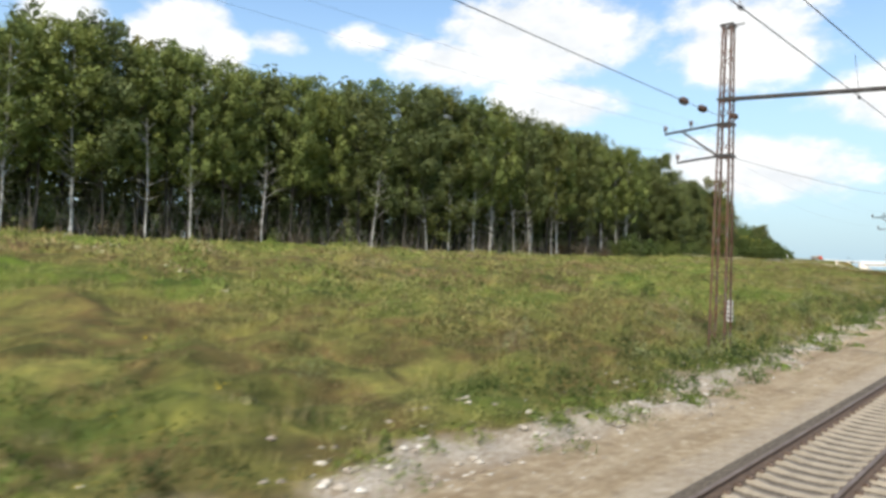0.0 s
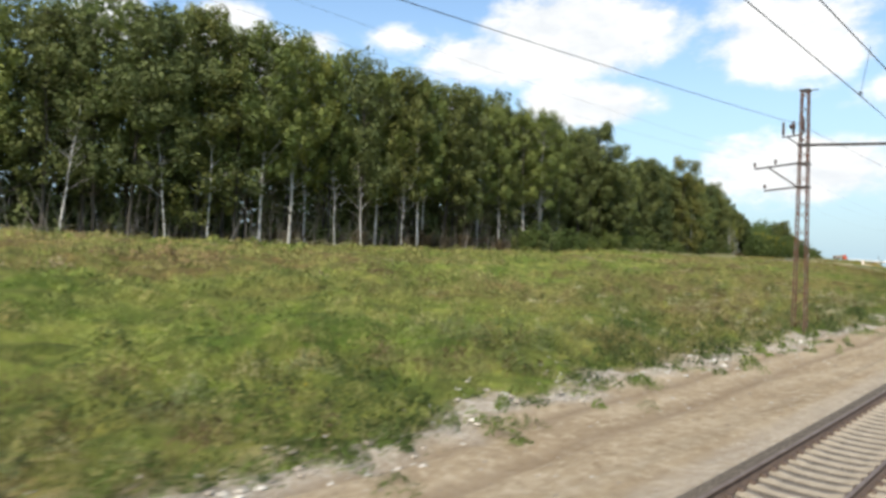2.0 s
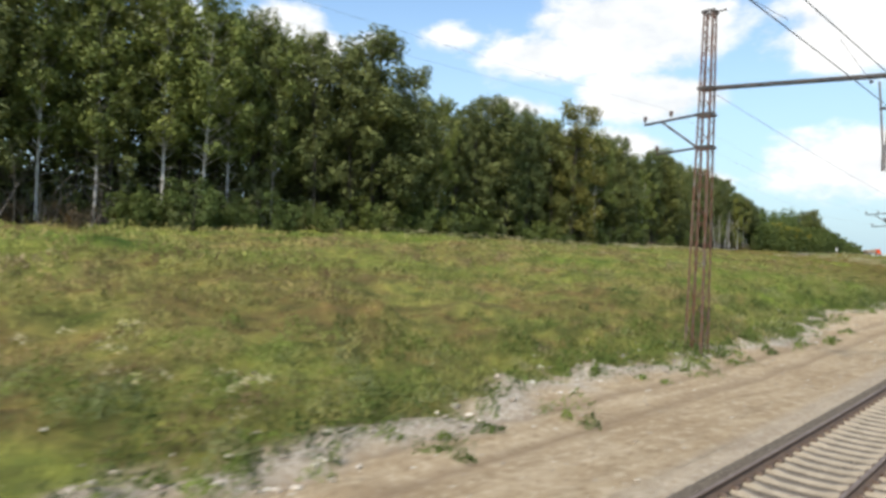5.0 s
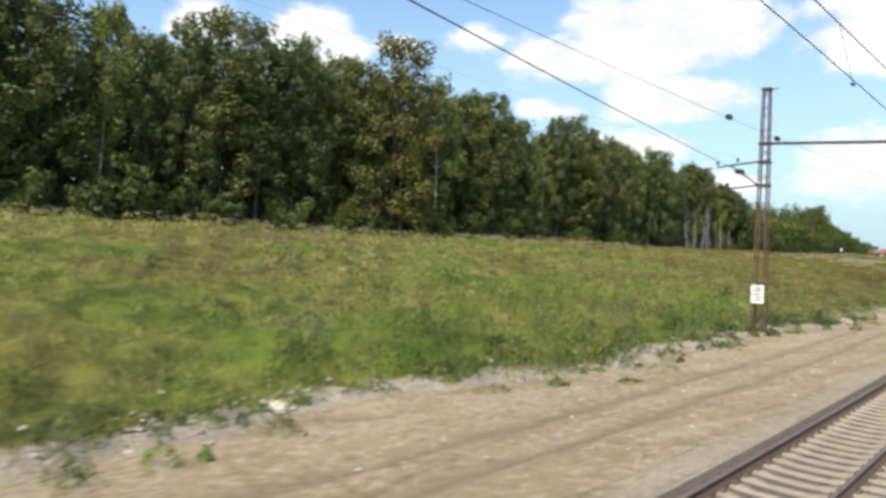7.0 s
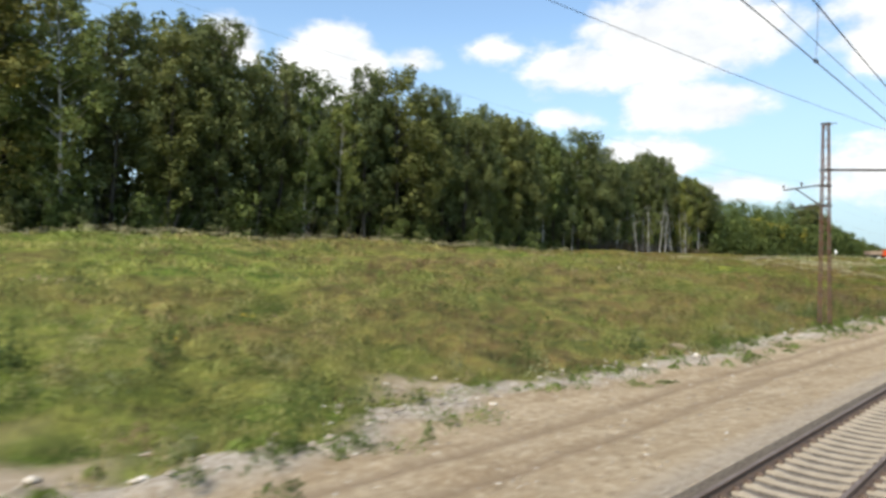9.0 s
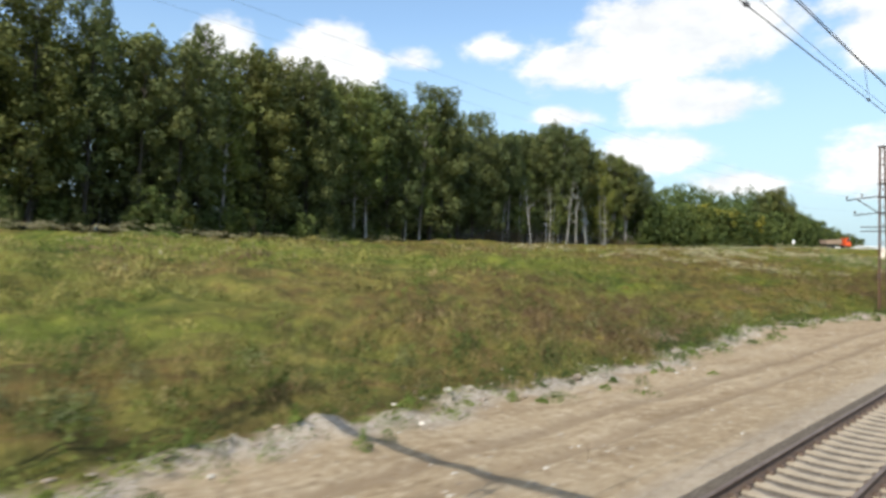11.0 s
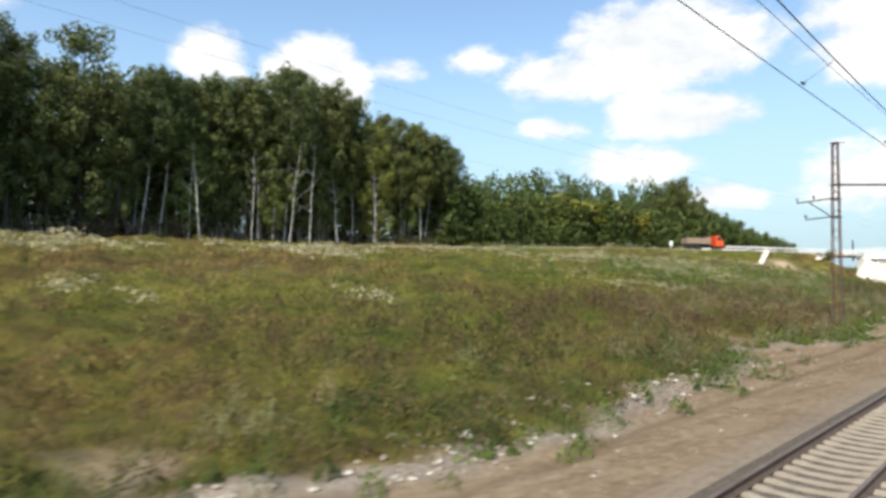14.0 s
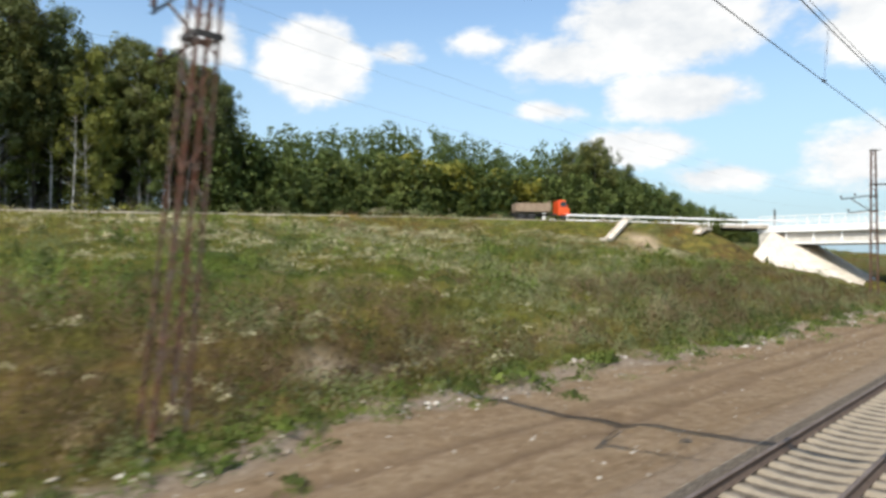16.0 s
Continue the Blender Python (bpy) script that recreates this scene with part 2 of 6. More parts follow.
    n.colour(n.ramp(n.noise(4.0, 4), (0.4, (0.16, 0.155, 0.16)), (0.65, (0.22, 0.18, 0.16))))
    n = Nodes("wire", 0.5, 0.6).colour((0.06, 0.055, 0.055))
    n = Nodes("porcelain_dark", 0.25, spec=0.5)
    n.colour(n.ramp(n.noise(8.0, 2), (0.4, (0.05, 0.028, 0.02)), (0.6, (0.09, 0.05, 0.035))))
    n = Nodes("concrete", 0.9)
    n.colour(n.ramp(n.noise(1.3, 6, 0.7), (0.3, (0.45, 0.42, 0.37)), (0.7, (0.66, 0.63, 0.58)))).bump(n.noise(20.0, 3), 0.3, 0.02)
    n = Nodes("slab_concrete", 0.92)
    col = n.ramp(n.noise(0.6, 6, 0.7), (0.3, (0.52, 0.44, 0.35)), (0.55, (0.70, 0.62, 0.52)), (0.75, (0.80, 0.74, 0.66)))
    n.colour(n.mix(n.span(n.random, 0, 1, 0.0, 0.25), col, (0.5, 0.42, 0.33))).bump(n.noise(12.0, 4), 0.3, 0.02)
    n = Nodes("white_paint", 0.6)
    n.colour(n.ramp(n.noise(1.5, 5, 0.65), (0.25, (0.62, 0.61, 0.59)), (0.5, (0.80, 0.80, 0.79))))
    n = Nodes("weathered_white", 0.75)
    n.colour(n.ramp(n.noise(7.0, 5, 0.7), (0.35, (0.40, 0.33, 0.26)), (0.45, (0.72, 0.70, 0.65)), (0.7, (0.80, 0.79, 0.76))))
    n = Nodes("asphalt", 0.9)
    n.colour(n.ramp(n.noise(0.8, 6, 0.7), (0.3, (0.05, 0.05, 0.05)), (0.7, (0.085, 0.082, 0.078)))).bump(n.noise(40.0, 3), 0.4, 0.01)
    n = Nodes("road_shoulder", 0.95)
    n.colour(n.ramp(n.noise(1.5, 6, 0.7), (0.3, (0.28, 0.23, 0.17)), (0.7, (0.45, 0.40, 0.33)))).bump(n.noise(20.0, 4), 0.6, 0.03)
    n = Nodes("stone", 0.9)
    n.colour(n.ramp(n.island, (0.0, (0.24, 0.195, 0.15)), (0.55, (0.42, 0.36, 0.29)), (0.8, (0.56, 0.50, 0.42)), (1.0, (0.68, 0.63, 0.55)))).bump(n.noise(25.0, 3), 0.5, 0.02)

    n = Nodes("birch_bark", 0.8)
    band = n.noise(1.0, 5, 0.75, (3.0, 3.0, 1.3))
    n.colour(n.ramp(band, (0.36, (0.05, 0.045, 0.04)), (0.46, (0.36, 0.34, 0.31)), (0.62, (0.58, 0.56, 0.52)))).bump(band, 0.3, 0.03)
    n = Nodes("grey_bark", 0.9)
    band = n.noise(1.6, 6, 0.75, (3.0, 3.0, 0.7))
    n.colour(n.ramp(band, (0.3, (0.03, 0.026, 0.021)), (0.7, (0.095, 0.082, 0.066)))).bump(band, 0.5, 0.04)
    n = Nodes("dead_wood", 0.9)
    n.colour(n.ramp(n.noise(2.0, 5, 0.7), (0.3, (0.12, 0.10, 0.085)), (0.7, (0.28, 0.25, 0.215))))

    def leaves(name, dark, mid, light, turn=None):
        n = Nodes(name, 0.65, spec=0.25)
        c = n.ramp(n.mix(0.74, n.island, n.span(n.noise(0.7, 4, 0.6), 0.3, 0.7)), (0.1, dark), (0.5, mid), (0.95, light))
        tone = n.ramp(n.random, (0.0, (0.70, 0.78, 0.78)), (0.4, (0.95, 0.97, 0.97)), (0.8, (1.05, 1.02, 0.94)), (0.95, (1.12, 1.04, 0.84)), (1.0, (1.28, 1.05, 0.76)))
        c = n.mix(1.0, c, tone, "MULTIPLY")
        if turn:
            c = n.mix(n.span(n.noise(0.35, 4, 0.6), 0.5, 0.62), c, turn)
        n.colour(c).leafy(0.28)

    leaves("birch_leaf", (0.126, 0.160, 0.046), (0.188, 0.224, 0.062), (0.285, 0.30, 0.092))
    leaves("aspen_leaf", (0.092, 0.113, 0.042), (0.14, 0.163, 0.056), (0.21, 0.224, 0.083))
    leaves("willow_leaf", (0.072, 0.099, 0.026), (0.106, 0.139, 0.035), (0.153, 0.179, 0.054))
    leaves("yellow_leaf", (0.11, 0.125, 0.02), (0.19, 0.19, 0.03), (0.30, 0.255, 0.042))
    leaves("dry_leaf", (0.09, 0.069, 0.042), (0.143, 0.11, 0.064), (0.216, 0.167, 0.098))

    n = Nodes("blade", 0.75, spec=0.15)
    tuft = n.ramp(n.attr("tone"), (0.0, (0.11, 0.17, 0.045)), (0.25, (0.21, 0.28, 0.068)), (0.45, (0.30, 0.33, 0.10)), (0.62, (0.40, 0.385, 0.16)), (0.78, (0.36, 0.27, 0.14)), (0.9, (0.28, 0.18, 0.105)), (1.0, (0.5, 0.44, 0.27)))
    c = n.mix(0.5, n.mix(1.0, meadow_tint(n), (1.78, 1.7, 2.2), "MULTIPLY"), n.mix(1.0, late_tint(n, tuft), (1.15, 1.08, 1.15), "MULTIPLY"))
    n.colour(n.mix(n.span(n.island, 0, 1, 0.0, 0.10), c, (0.36, 0.37, 0.11))).leafy(0.5)
    n = Nodes("weed_leaf", 0.65, spec=0.2)
    c = n.ramp(n.attr("tone"), (0.0, (0.065, 0.094, 0.029)), (0.35, (0.116, 0.16, 0.041)), (0.65, (0.167, 0.225, 0.049)), (0.85, (0.217, 0.29, 0.061)), (1.0, (0.304, 0.341, 0.087)))
    n.colour(n.mix(n.span(n.island, 0, 1, 0.0, 0.2), c, (0.12, 0.14, 0.045))).leafy(0.45)
    n = Nodes("sage_leaf", 0.85, spec=0.1)
    c = n.ramp(n.attr("tone"), (0.0, (0.15, 0.185, 0.075)), (0.4, (0.26, 0.28, 0.13)), (0.75, (0.36, 0.36, 0.19)), (0.9, (0.31, 0.2, 0.11)), (1.0, (0.28, 0.14, 0.08)))
    n.colour(n.mix(n.span(n.island, 0, 1, 0.0, 0.3), c, (0.22, 0.23, 0.11))).leafy(0.45)
    n = Nodes("dry_weed", 0.85)
    c = n.ramp(n.attr("tone"), (0.0, (0.12, 0.072, 0.042)), (0.5, (0.21, 0.132, 0.076)), (0.85, (0.33, 0.235, 0.135)), (1.0, (0.50, 0.41, 0.25)))
    n.colour(n.mix(n.span(n.island, 0, 1, 0.0, 0.35), c, (0.13, 0.115, 0.05))).leafy(0.5)
    n = Nodes("fluff", 0.95)
    n.colour(n.ramp(n.island, (0.0, (0.34, 0.30, 0.15)), (0.6, (0.48, 0.43, 0.25)), (1.0, (0.62, 0.57, 0.38)))).leafy(0.3)
    n = Nodes("yellow_petal", 0.7).colour((0.6, 0.42, 0.03))

    n = Nodes("truck_orange", 0.4, spec=0.5)
    n.colour(n.ramp(n.noise(2.0, 4), (0.3, (0.68, 0.07, 0.015)), (0.7, (0.80, 0.11, 0.02))))
    n = Nodes("truck_bed", 0.8)
    n.colour(n.ramp(n.noise(2.0, 5, 0.7), (0.3, (0.22, 0.15, 0.10)), (0.7, (0.36, 0.27, 0.19))))
    n = Nodes("rubber", 0.9).colour((0.025, 0.025, 0.025))
    n = Nodes("glass", 0.08, spec=0.6).colour((0.03, 0.035, 0.04))
    n = Nodes("sign_black", 0.7).colour((0.03, 0.03, 0.03))


make_materials()

# ---- the line of the track: arc length s ahead, e to the left, z over the rail heads ----
HEADING = [(0.0, 0.0), (38.6, 1.78), (77.4, 3.79), (116.6, 6.18), (156.0, 8.61), (195.8, 10.49), (235.8, 11.77), (276.1, 11.24), (316.7, 10.51), (357.6, 10.76), (398.8, 10.14)]
S_GRID = np.arange(-1500.0, 4000.5, 0.5)
H_GRID = np.radians(np.interp(S_GRID, [a for a, b in HEADING], [b for a, b in HEADING]))
X_GRID = np.concatenate([[0], np.cumsum(-np.sin(H_GRID[:-1]) * 0.5)])
Y_GRID = np.concatenate([[0], np.cumsum(np.cos(H_GRID[:-1]) * 0.5)])
X_GRID -= np.interp(0, S_GRID, X_GRID)
Y_GRID -= np.interp(0, S_GRID, Y_GRID)
SIDE = radians(8.0)


def lay(s, e):
    """World x and y of places on the line, for arrays or numbers."""
    s, e = np.asarray(s, float), np.asarray(e, float)
    h = np.interp(s, S_GRID, H_GRID)
    near = np.clip(e, -160, 160)
    far = e - near
    return (np.interp(s, S_GRID, X_GRID) - np.cos(h) * near - np.cos(SIDE) * far,
            np.interp(s, S_GRID, Y_GRID) - np.sin(h) * near - np.sin(SIDE) * far)


def place(s, e, z=0.0):
    x, y = lay(s, e)
    return Vector((float(x), float(y), z))


def rise(s):
    """The tracks climb a little past the curve."""
    return np.interp(s, [120, 160, 200, 235], [0.0, 0.03, 0.13, 0.2])


def turn_at(s):
    return float(np.degrees(np.interp(s, S_GRID, H_GRID)))


def at(s, e, z=0.0, rz=0.0, size=1.0):
    """A pose on the line: local y runs ahead, local -x to the left."""
    p = place(s, e, z)
    return pose(p.x, p.y, p.z, 0, 0, turn_at(s) + rz) @ Matrix.Diagonal((size, size, size, 1))


@functools.lru_cache(maxsize=None)
def noise_table(seed):
    return np.random.RandomState(seed).uniform(-1, 1, (256, 256))


def value_noise(x, y, seed=0):
    """Smooth noise in -1..1 for arrays."""
    tab = noise_table(seed)
    xi, yi = np.floor(x).astype(int), np.floor(y).astype(int)
    u, v = x - xi, y - yi
    u, v = u * u * (3 - 2 * u), v * v * (3 - 2 * v)
    g = lambda i, j: tab[i % 256, j % 256]
    return (g(xi, yi) * (1 - u) + g(xi + 1, yi) * u) * (1 - v) + (g(xi, yi + 1) * (1 - u) + g(xi + 1, yi + 1) * u) * v


EDGE = [(-200, 10.0), (0, 9.6), (20, 9.8), (32, 10.4), (43, 11.6), (60, 11.9), (70, 12.6), (85, 12.2), (97, 12.2), (110, 11.2), (118, 12.2), (150, 12.4),
        (168, 12.8), (180, 15.6), (195, 14.2), (212, 14.8), (228, 12.8), (236, 14.6), (248, 13.6), (300, 14.0), (318, 17.0), (330, 15.6), (345, 12.6), (362, 11.0),
        (380, 12.2), (386, 14.6), (392, 12.4), (400, 11.4), (408, 14.6), (418, 13.8), (436, 13.2), (470, 13.5), (800, 13.5)]
CREST = [(-300, 5.4), (20, 5.5), (80, 5.1), (130, 5.3), (160, 6.2), (180, 6.9), (230, 6.7), (270, 7.5), (300, 7.3), (325, 7.0), (350, 7.8), (400, 8.3), (440, 8.7), (480, 9.0), (560, 9.0), (700, 7.5), (1000, 5.0)]
ROAD = [(318, 84.0, 5.6), (326, 76.0, 5.7), (340, 70.0, 6.0), (400, 69.0, 7.5), (435, 67.0, 8.5), (455, 62.0, 8.9), (468, 54.5, 8.8), (480, 44.0, 8.5), (488.5, 36.5, 8.2), (492.5, 33.0, 8.05), (494.4, 29.5, 8.03)]


def pick(table, s):
    return np.interp(s, [r[0] for r in table], [r[1] for r in table])


def edge_of_grass(s):
    return pick(EDGE, s) - 0.45 + 0.8 * value_noise(s * 0.32, s * 0 + 3, 5) + 0.5 * value_noise(s * 1.05, s * 0 + 9, 6) + 0.25 * value_noise(s * 2.6, s * 0 + 5, 7)


ROAD_LINE = []
for (s0, e0, z0), (s1, e1, z1) in zip(ROAD[:-1], ROAD[1:]):
    k = max(2, int(math.hypot(s1 - s0, e1 - e0) / 2.0))
    ROAD_LINE += [(s0 + (s1 - s0) * i / k, e0 + (e1 - e0) * i / k, z0 + (z1 - z0) * i / k) for i in range(k)]
ROAD_LINE.append(ROAD[-1])
ROAD_LINE = np.array(ROAD_LINE)
for _ in range(6):
    ROAD_LINE[1:-1] = (ROAD_LINE[:-2] + 2 * ROAD_LINE[1:-1] + ROAD_LINE[2:]) / 4

BANK_LINE = ROAD_LINE[ROAD_LINE[:, 1] > 39.5]


def ground_z(s, e, rough=True):
    s, e = np.broadcast_arrays(np.asarray(s, float), np.asarray(e, float))
    g, top = edge_of_grass(s), pick(CREST, s)
    brow = np.minimum(80.0, pick(FOREST, s))
    top = 3.59 + (top - 3.59) * brow / 80.0
    forty = 0.5 * (top + 3.6) - 1.0

    k = (e - g)
    bank = np.where(k < 1.5, -0.30 + 0.25 * np.clip(k, 0, 1.5) / 1.5, -0.05)
    t1 = np.clip((e - g - 1.5) / (40 - g - 1.5), 0, 1)
    t2 = np.clip((e - 40) / (brow - 40), 0, 1)
    z = bank + (forty + 0.05) * t1 ** 0.92 + (top - forty) * t2 ** 1.1
    z = z + np.clip((e - 90) / 300, 0, 1) * 2.0
    # sandy strip and ballast bed
    strip = np.interp(e, [-400, -40, -14, -9, -4.2, -3.0, 4.4, 4.95, 6.2, 8.0, 10.5], [1.0, 0.5, -0.7, -0.9, -0.62, -0.36, -0.36, -0.175, -0.22, -0.33, -0.32])
    strip = strip + rise(s) * np.interp(e, [-9, -4, 7.5, 10.5], [0, 1, 1, 0.2])
    z = np.where(e < g, strip, z)
    ridge = 0.24 * np.exp(-((e - g + 0.25) / 0.65) ** 2) * (0.55 + 0.9 * value_noise(s * 0.9, e * 0.9, 11) + 0.5 * value_noise(s * 2.1, e * 2.1, 12))
    z = z + np.where(e > 7.0, ridge, 0)
    if rough:
        w = np.clip((e - g) / 4, 0, 1)
        z = z + w * (0.38 * value_noise(s * 0.11, e * 0.11, 1) + 0.34 * value_noise(s * 0.38, e * 0.38, 2) + 0.16 * value_noise(s * 0.9, e * 0.9, 13))
        # tussocks: rounded tops with creases between them
        z = z + w * (0.42 * np.abs(value_noise(s * 0.5, e * 0.62, 15)) + 0.24 * np.abs(value_noise(s * 1.15, e * 1.35, 16)) - 0.15)
        w2 = np.clip((e - 6.2) / 1.0, 0, 1) * (e < g + 2)
        z = z + w2 * (0.06 * value_noise(s * 0.45, e * 1.1, 3) + 0.04 * value_noise(s * 1.9, e * 2.3, 4) + 0.10 * np.clip(1.4 - np.abs(e - g + 0.7) / 1.6, 0, 1) * value_noise(s * 1.1, e * 1.5, 14))
        rut = np.exp(-((e - 8.2 - 0.35 * value_noise(s * 0.06, s * 0, 8)) / 0.28) ** 2) + np.exp(-((e - 9.9 - 0.35 * value_noise(s * 0.06, s * 0, 8)) / 0.28) ** 2)
        z = z - 0.07 * rut * (e < g)
    # the road bank and the bridge ramp
    flat = s.ravel() > 235
    if flat.any():
        zz, ss, ee = z.ravel().copy(), s.ravel(), e.ravel()
        idx = np.where(flat & (ss < 600) & (ee > 15) & (ee < 110))[0]
        for part_ in np.array_split(idx, max(1, len(idx) // 4000)):
            if len(part_) == 0:
                continue
            d2 = (ss[part_, None] - BANK_LINE[None, :, 0]) ** 2 + (ee[part_, None] - BANK_LINE[None, :, 1]) ** 2
            j = d2.argmin(1)
            d = np.sqrt(d2[np.arange(len(part_)), j])
            rz = BANK_LINE[j, 2] - 0.12
            fill = rz - np.clip(d - 5.2, 0, 60) / 1.6
            cut = rz + np.clip(d - 5.2, 0, 60) / 2.0
            zz[part_] = np.clip(zz[part_], fill, np.maximum(cut, fill))
        z = zz.reshape(z.shape)
    return z


# ---- meshes from arrays ----
def mesh_of(name, verts, faces, material, smooth=False, normals=None):
    verts, faces = np.asarray(verts, np.float32), np.asarray(faces, np.int32)
    me = bpy.data.meshes.new(name)
    k = faces.shape[1]
    me.vertices.add(len(verts))
    me.vertices.foreach_set("co", verts.ravel())
    me.loops.add(faces.size)
    me.loops.foreach_set("vertex_index", faces.ravel())
    me.polygons.add(len(faces))
    me.polygons.foreach_set("loop_start", np.arange(0, faces.size, k, dtype=np.int32))
    if smooth:
        me.polygons.foreach_set("use_smooth", np.ones(len(faces), bool))
    me.update(calc_edges=True)
    if normals is not None:
        me.polygons.foreach_set("use_smooth", np.ones(len(faces), bool))
        me.normals_split_custom_set_from_vertices(normals)
    me.materials.append(MATS[material])
    return me


def child(ob, parent):
    if parent is not None:
        ob.parent = parent
    return ob


def part(name, bm, material, parent=None, label="", smooth=False):
    """Links a bmesh as one mesh object under a thing or a part."""
    me = bpy.data.meshes.new(name)
    bm.to_mesh(me)
    bm.free()
    me.materials.append(MATS[material])
    if smooth:
        for p in me.polygons:
            p.use_smooth = True
    return tagged(child(new(name, me), parent), label)


def shared(name, me, parent, m=None, label=""):
    ob = child(new(name, me), parent)
    if m is not None:
        ob.matrix_basis = m
    return tagged(ob, label)


def box(bm, size, m=None, bevel=0.0):
    """A bevelled box with its middle at the pose m."""
    made = bmesh.ops.create_cube(bm, size=1.0)
    vs = made["verts"]
    bmesh.ops.scale(bm, vec=size, verts=vs)
    if bevel:
        es = list({ed for v in vs for ed in v.link_edges})
        vs = list({v for f in bmesh.ops.bevel(bm, geom=es, offset=bevel, segments=1, affect="EDGES")["faces"] for v in f.verts} | {v for v in vs if v.is_valid})
    if m is not None:
        bmesh.ops.transform(bm, matrix=m, verts=[v for v in vs if v.is_valid])
    return vs


def bar(bm, a, b, r0, r1=None, sides=4):
    """A tapered bar from a to b."""
    a, b = Vector(a), Vector(b)
    d = b - a
    made = bmesh.ops.create_cone(bm, cap_ends=True, segments=sides, radius1=r0, radius2=r0 if r1 is None else r1, depth=d.length)
    bmesh.ops.transform(bm, matrix=Matrix.Translation((a + b) / 2) @ d.to_track_quat("Z", "Y").to_matrix().to_4x4(), verts=made["verts"])


def turned(bm, profile, m, sides=10):
    """A turned body: rows of radius and height."""
    rings = []
    for r, h in profile:
        rings.append([bm.verts.new(m @ Vector((r * math.cos(2 * math.pi * i / sides), r * math.sin(2 * math.pi * i / sides), h))) for i in range(sides)])
    for p, q in zip(rings[:-1], rings[1:]):
        for i in range(sides):
            bm.faces.new((p[i], p[(i + 1) % sides], q[(i + 1) % sides], q[i]))
    bm.faces.new(rings[-1])
    bm.faces.new(list(reversed(rings[0])))


def empty(name, m, label, category, group="", kind=""):
    ob = new(name)
    ob.matrix_basis = m
    return tagged(ob, label, category, group, kind)


# bare earth slips on the road bank: s, e, radius
SLIPS = [(472.5, 38.0, 2.6), (483.5, 36.5, 2.4), (478.5, 41.5, 2.0), (464.0, 33.0, 1.8), (458.0, 27.0, 1.6)]


# ---- ground: one sheet to the horizon ----
def build_ground():
    ss = np.concatenate([[-1400, -900, -600, -400, -300, -220, -160, -120, -90, -70, -55], np.arange(-45, 470, 0.5), np.arange(470, 560, 1.0), np.arange(562, 700, 4.0), [720, 760, 820, 900, 1000, 1200, 1500, 2000, 2800, 3900]])
    ee = np.concatenate([[-3000, -1500, -700, -350, -200, -120, -70, -40, -25, -16, -12, -9, -6, -4.2, -3.0, -1.5, 0, 1.5, 3.0, 4.4, 4.95, 5.4, 5.8], np.arange(6.2, 22, 0.28), np.arange(22.2, 34, 0.5), np.arange(34.4, 60, 0.9), np.arange(60.5, 112, 1.6), [115, 120, 130, 145, 165, 200, 260, 350, 500, 800, 1300, 2200, 3400]])
    S, E = np.meshgrid(ss, ee, indexing="ij")
    X, Y = lay(S, E)
    Z = ground_z(S, E)
    a, b = S.shape
    i, j = np.meshgrid(np.arange(a - 1), np.arange(b - 1), indexing="ij")
    q = (i * b + j).ravel()
    faces = np.stack([q, q + b, q + b + 1, q + 1], 1)[:, ::-1]
    me = mesh_of("ground", np.stack([X, Y, Z], -1).reshape(-1, 3), faces, "meadow", True)
    g = edge_of_grass(S)
    grass = np.clip((E - g + 0.2) / 0.7 + 0.5 * value_noise(S * 1.3, E * 1.3, 21), 0, 1)
    bare = (value_noise(S * 0.17, E * 0.35, 25) + 0.4 * value_noise(S * 0.6, E * 0.9, 26) - 0.74) * np.clip(1.5 - (E - g) / 3.0, 0, 1.2)
    grass = grass * (1 - np.clip(bare * 3.0, 0, 1))
    bare_soil = np.clip(bare * 3.0, 0, 1) * (E > g)
    for s_, e_, r_ in SLIPS:
        slip = np.exp(-((S - s_) ** 2 + (E - e_) ** 2) / r_ ** 2 + 0.7 * value_noise(S * 0.9, E * 0.9, 27))
        grass = grass * (1 - np.clip(slip * 1.6 - 0.4, 0, 1))
    grass = np.where(E < -8, np.clip((-8 - E) / 2, 0, 1), grass)
    gravel = np.clip(1.15 - np.abs(E - g + 0.55) / 0.9, 0, 1) * (E > 6.5) + np.clip(1 - np.abs(E - 5.1) / 0.7, 0, 1) * 0.7 + bare_soil * 0.3
    rut = np.exp(-((E - 8.2 - 0.35 * value_noise(S * 0.06, S * 0, 8)) / 0.22) ** 2) + np.exp(-((E - 9.9 - 0.35 * value_noise(S * 0.06, S * 0, 8)) / 0.22) ** 2)
    # from three metres outside the wood inwards the ground colour turns very dark
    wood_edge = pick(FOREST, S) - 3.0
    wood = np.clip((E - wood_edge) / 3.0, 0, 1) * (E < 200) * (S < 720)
    late = np.clip((S - 300) / 90, 0, 1) * (E < g + 2)
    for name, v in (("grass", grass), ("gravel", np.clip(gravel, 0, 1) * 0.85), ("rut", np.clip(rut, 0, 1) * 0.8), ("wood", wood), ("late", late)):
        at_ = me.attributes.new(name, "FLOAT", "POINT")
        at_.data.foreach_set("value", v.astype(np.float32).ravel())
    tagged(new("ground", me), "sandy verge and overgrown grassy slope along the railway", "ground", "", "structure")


FOREST = [(-200, 80), (0, 80), (60, 81), (95, 75), (130, 73), (155, 70.5), (190, 68), (244, 65.5), (272, 69), (300, 72), (335, 84), (353, 88), (390, 97), (420, 100), (450, 98), (460, 93), (560, 90), (640, 84), (800, 78)]
build_ground()

# ---- railway tracks ----
TRACK_E = 3.62


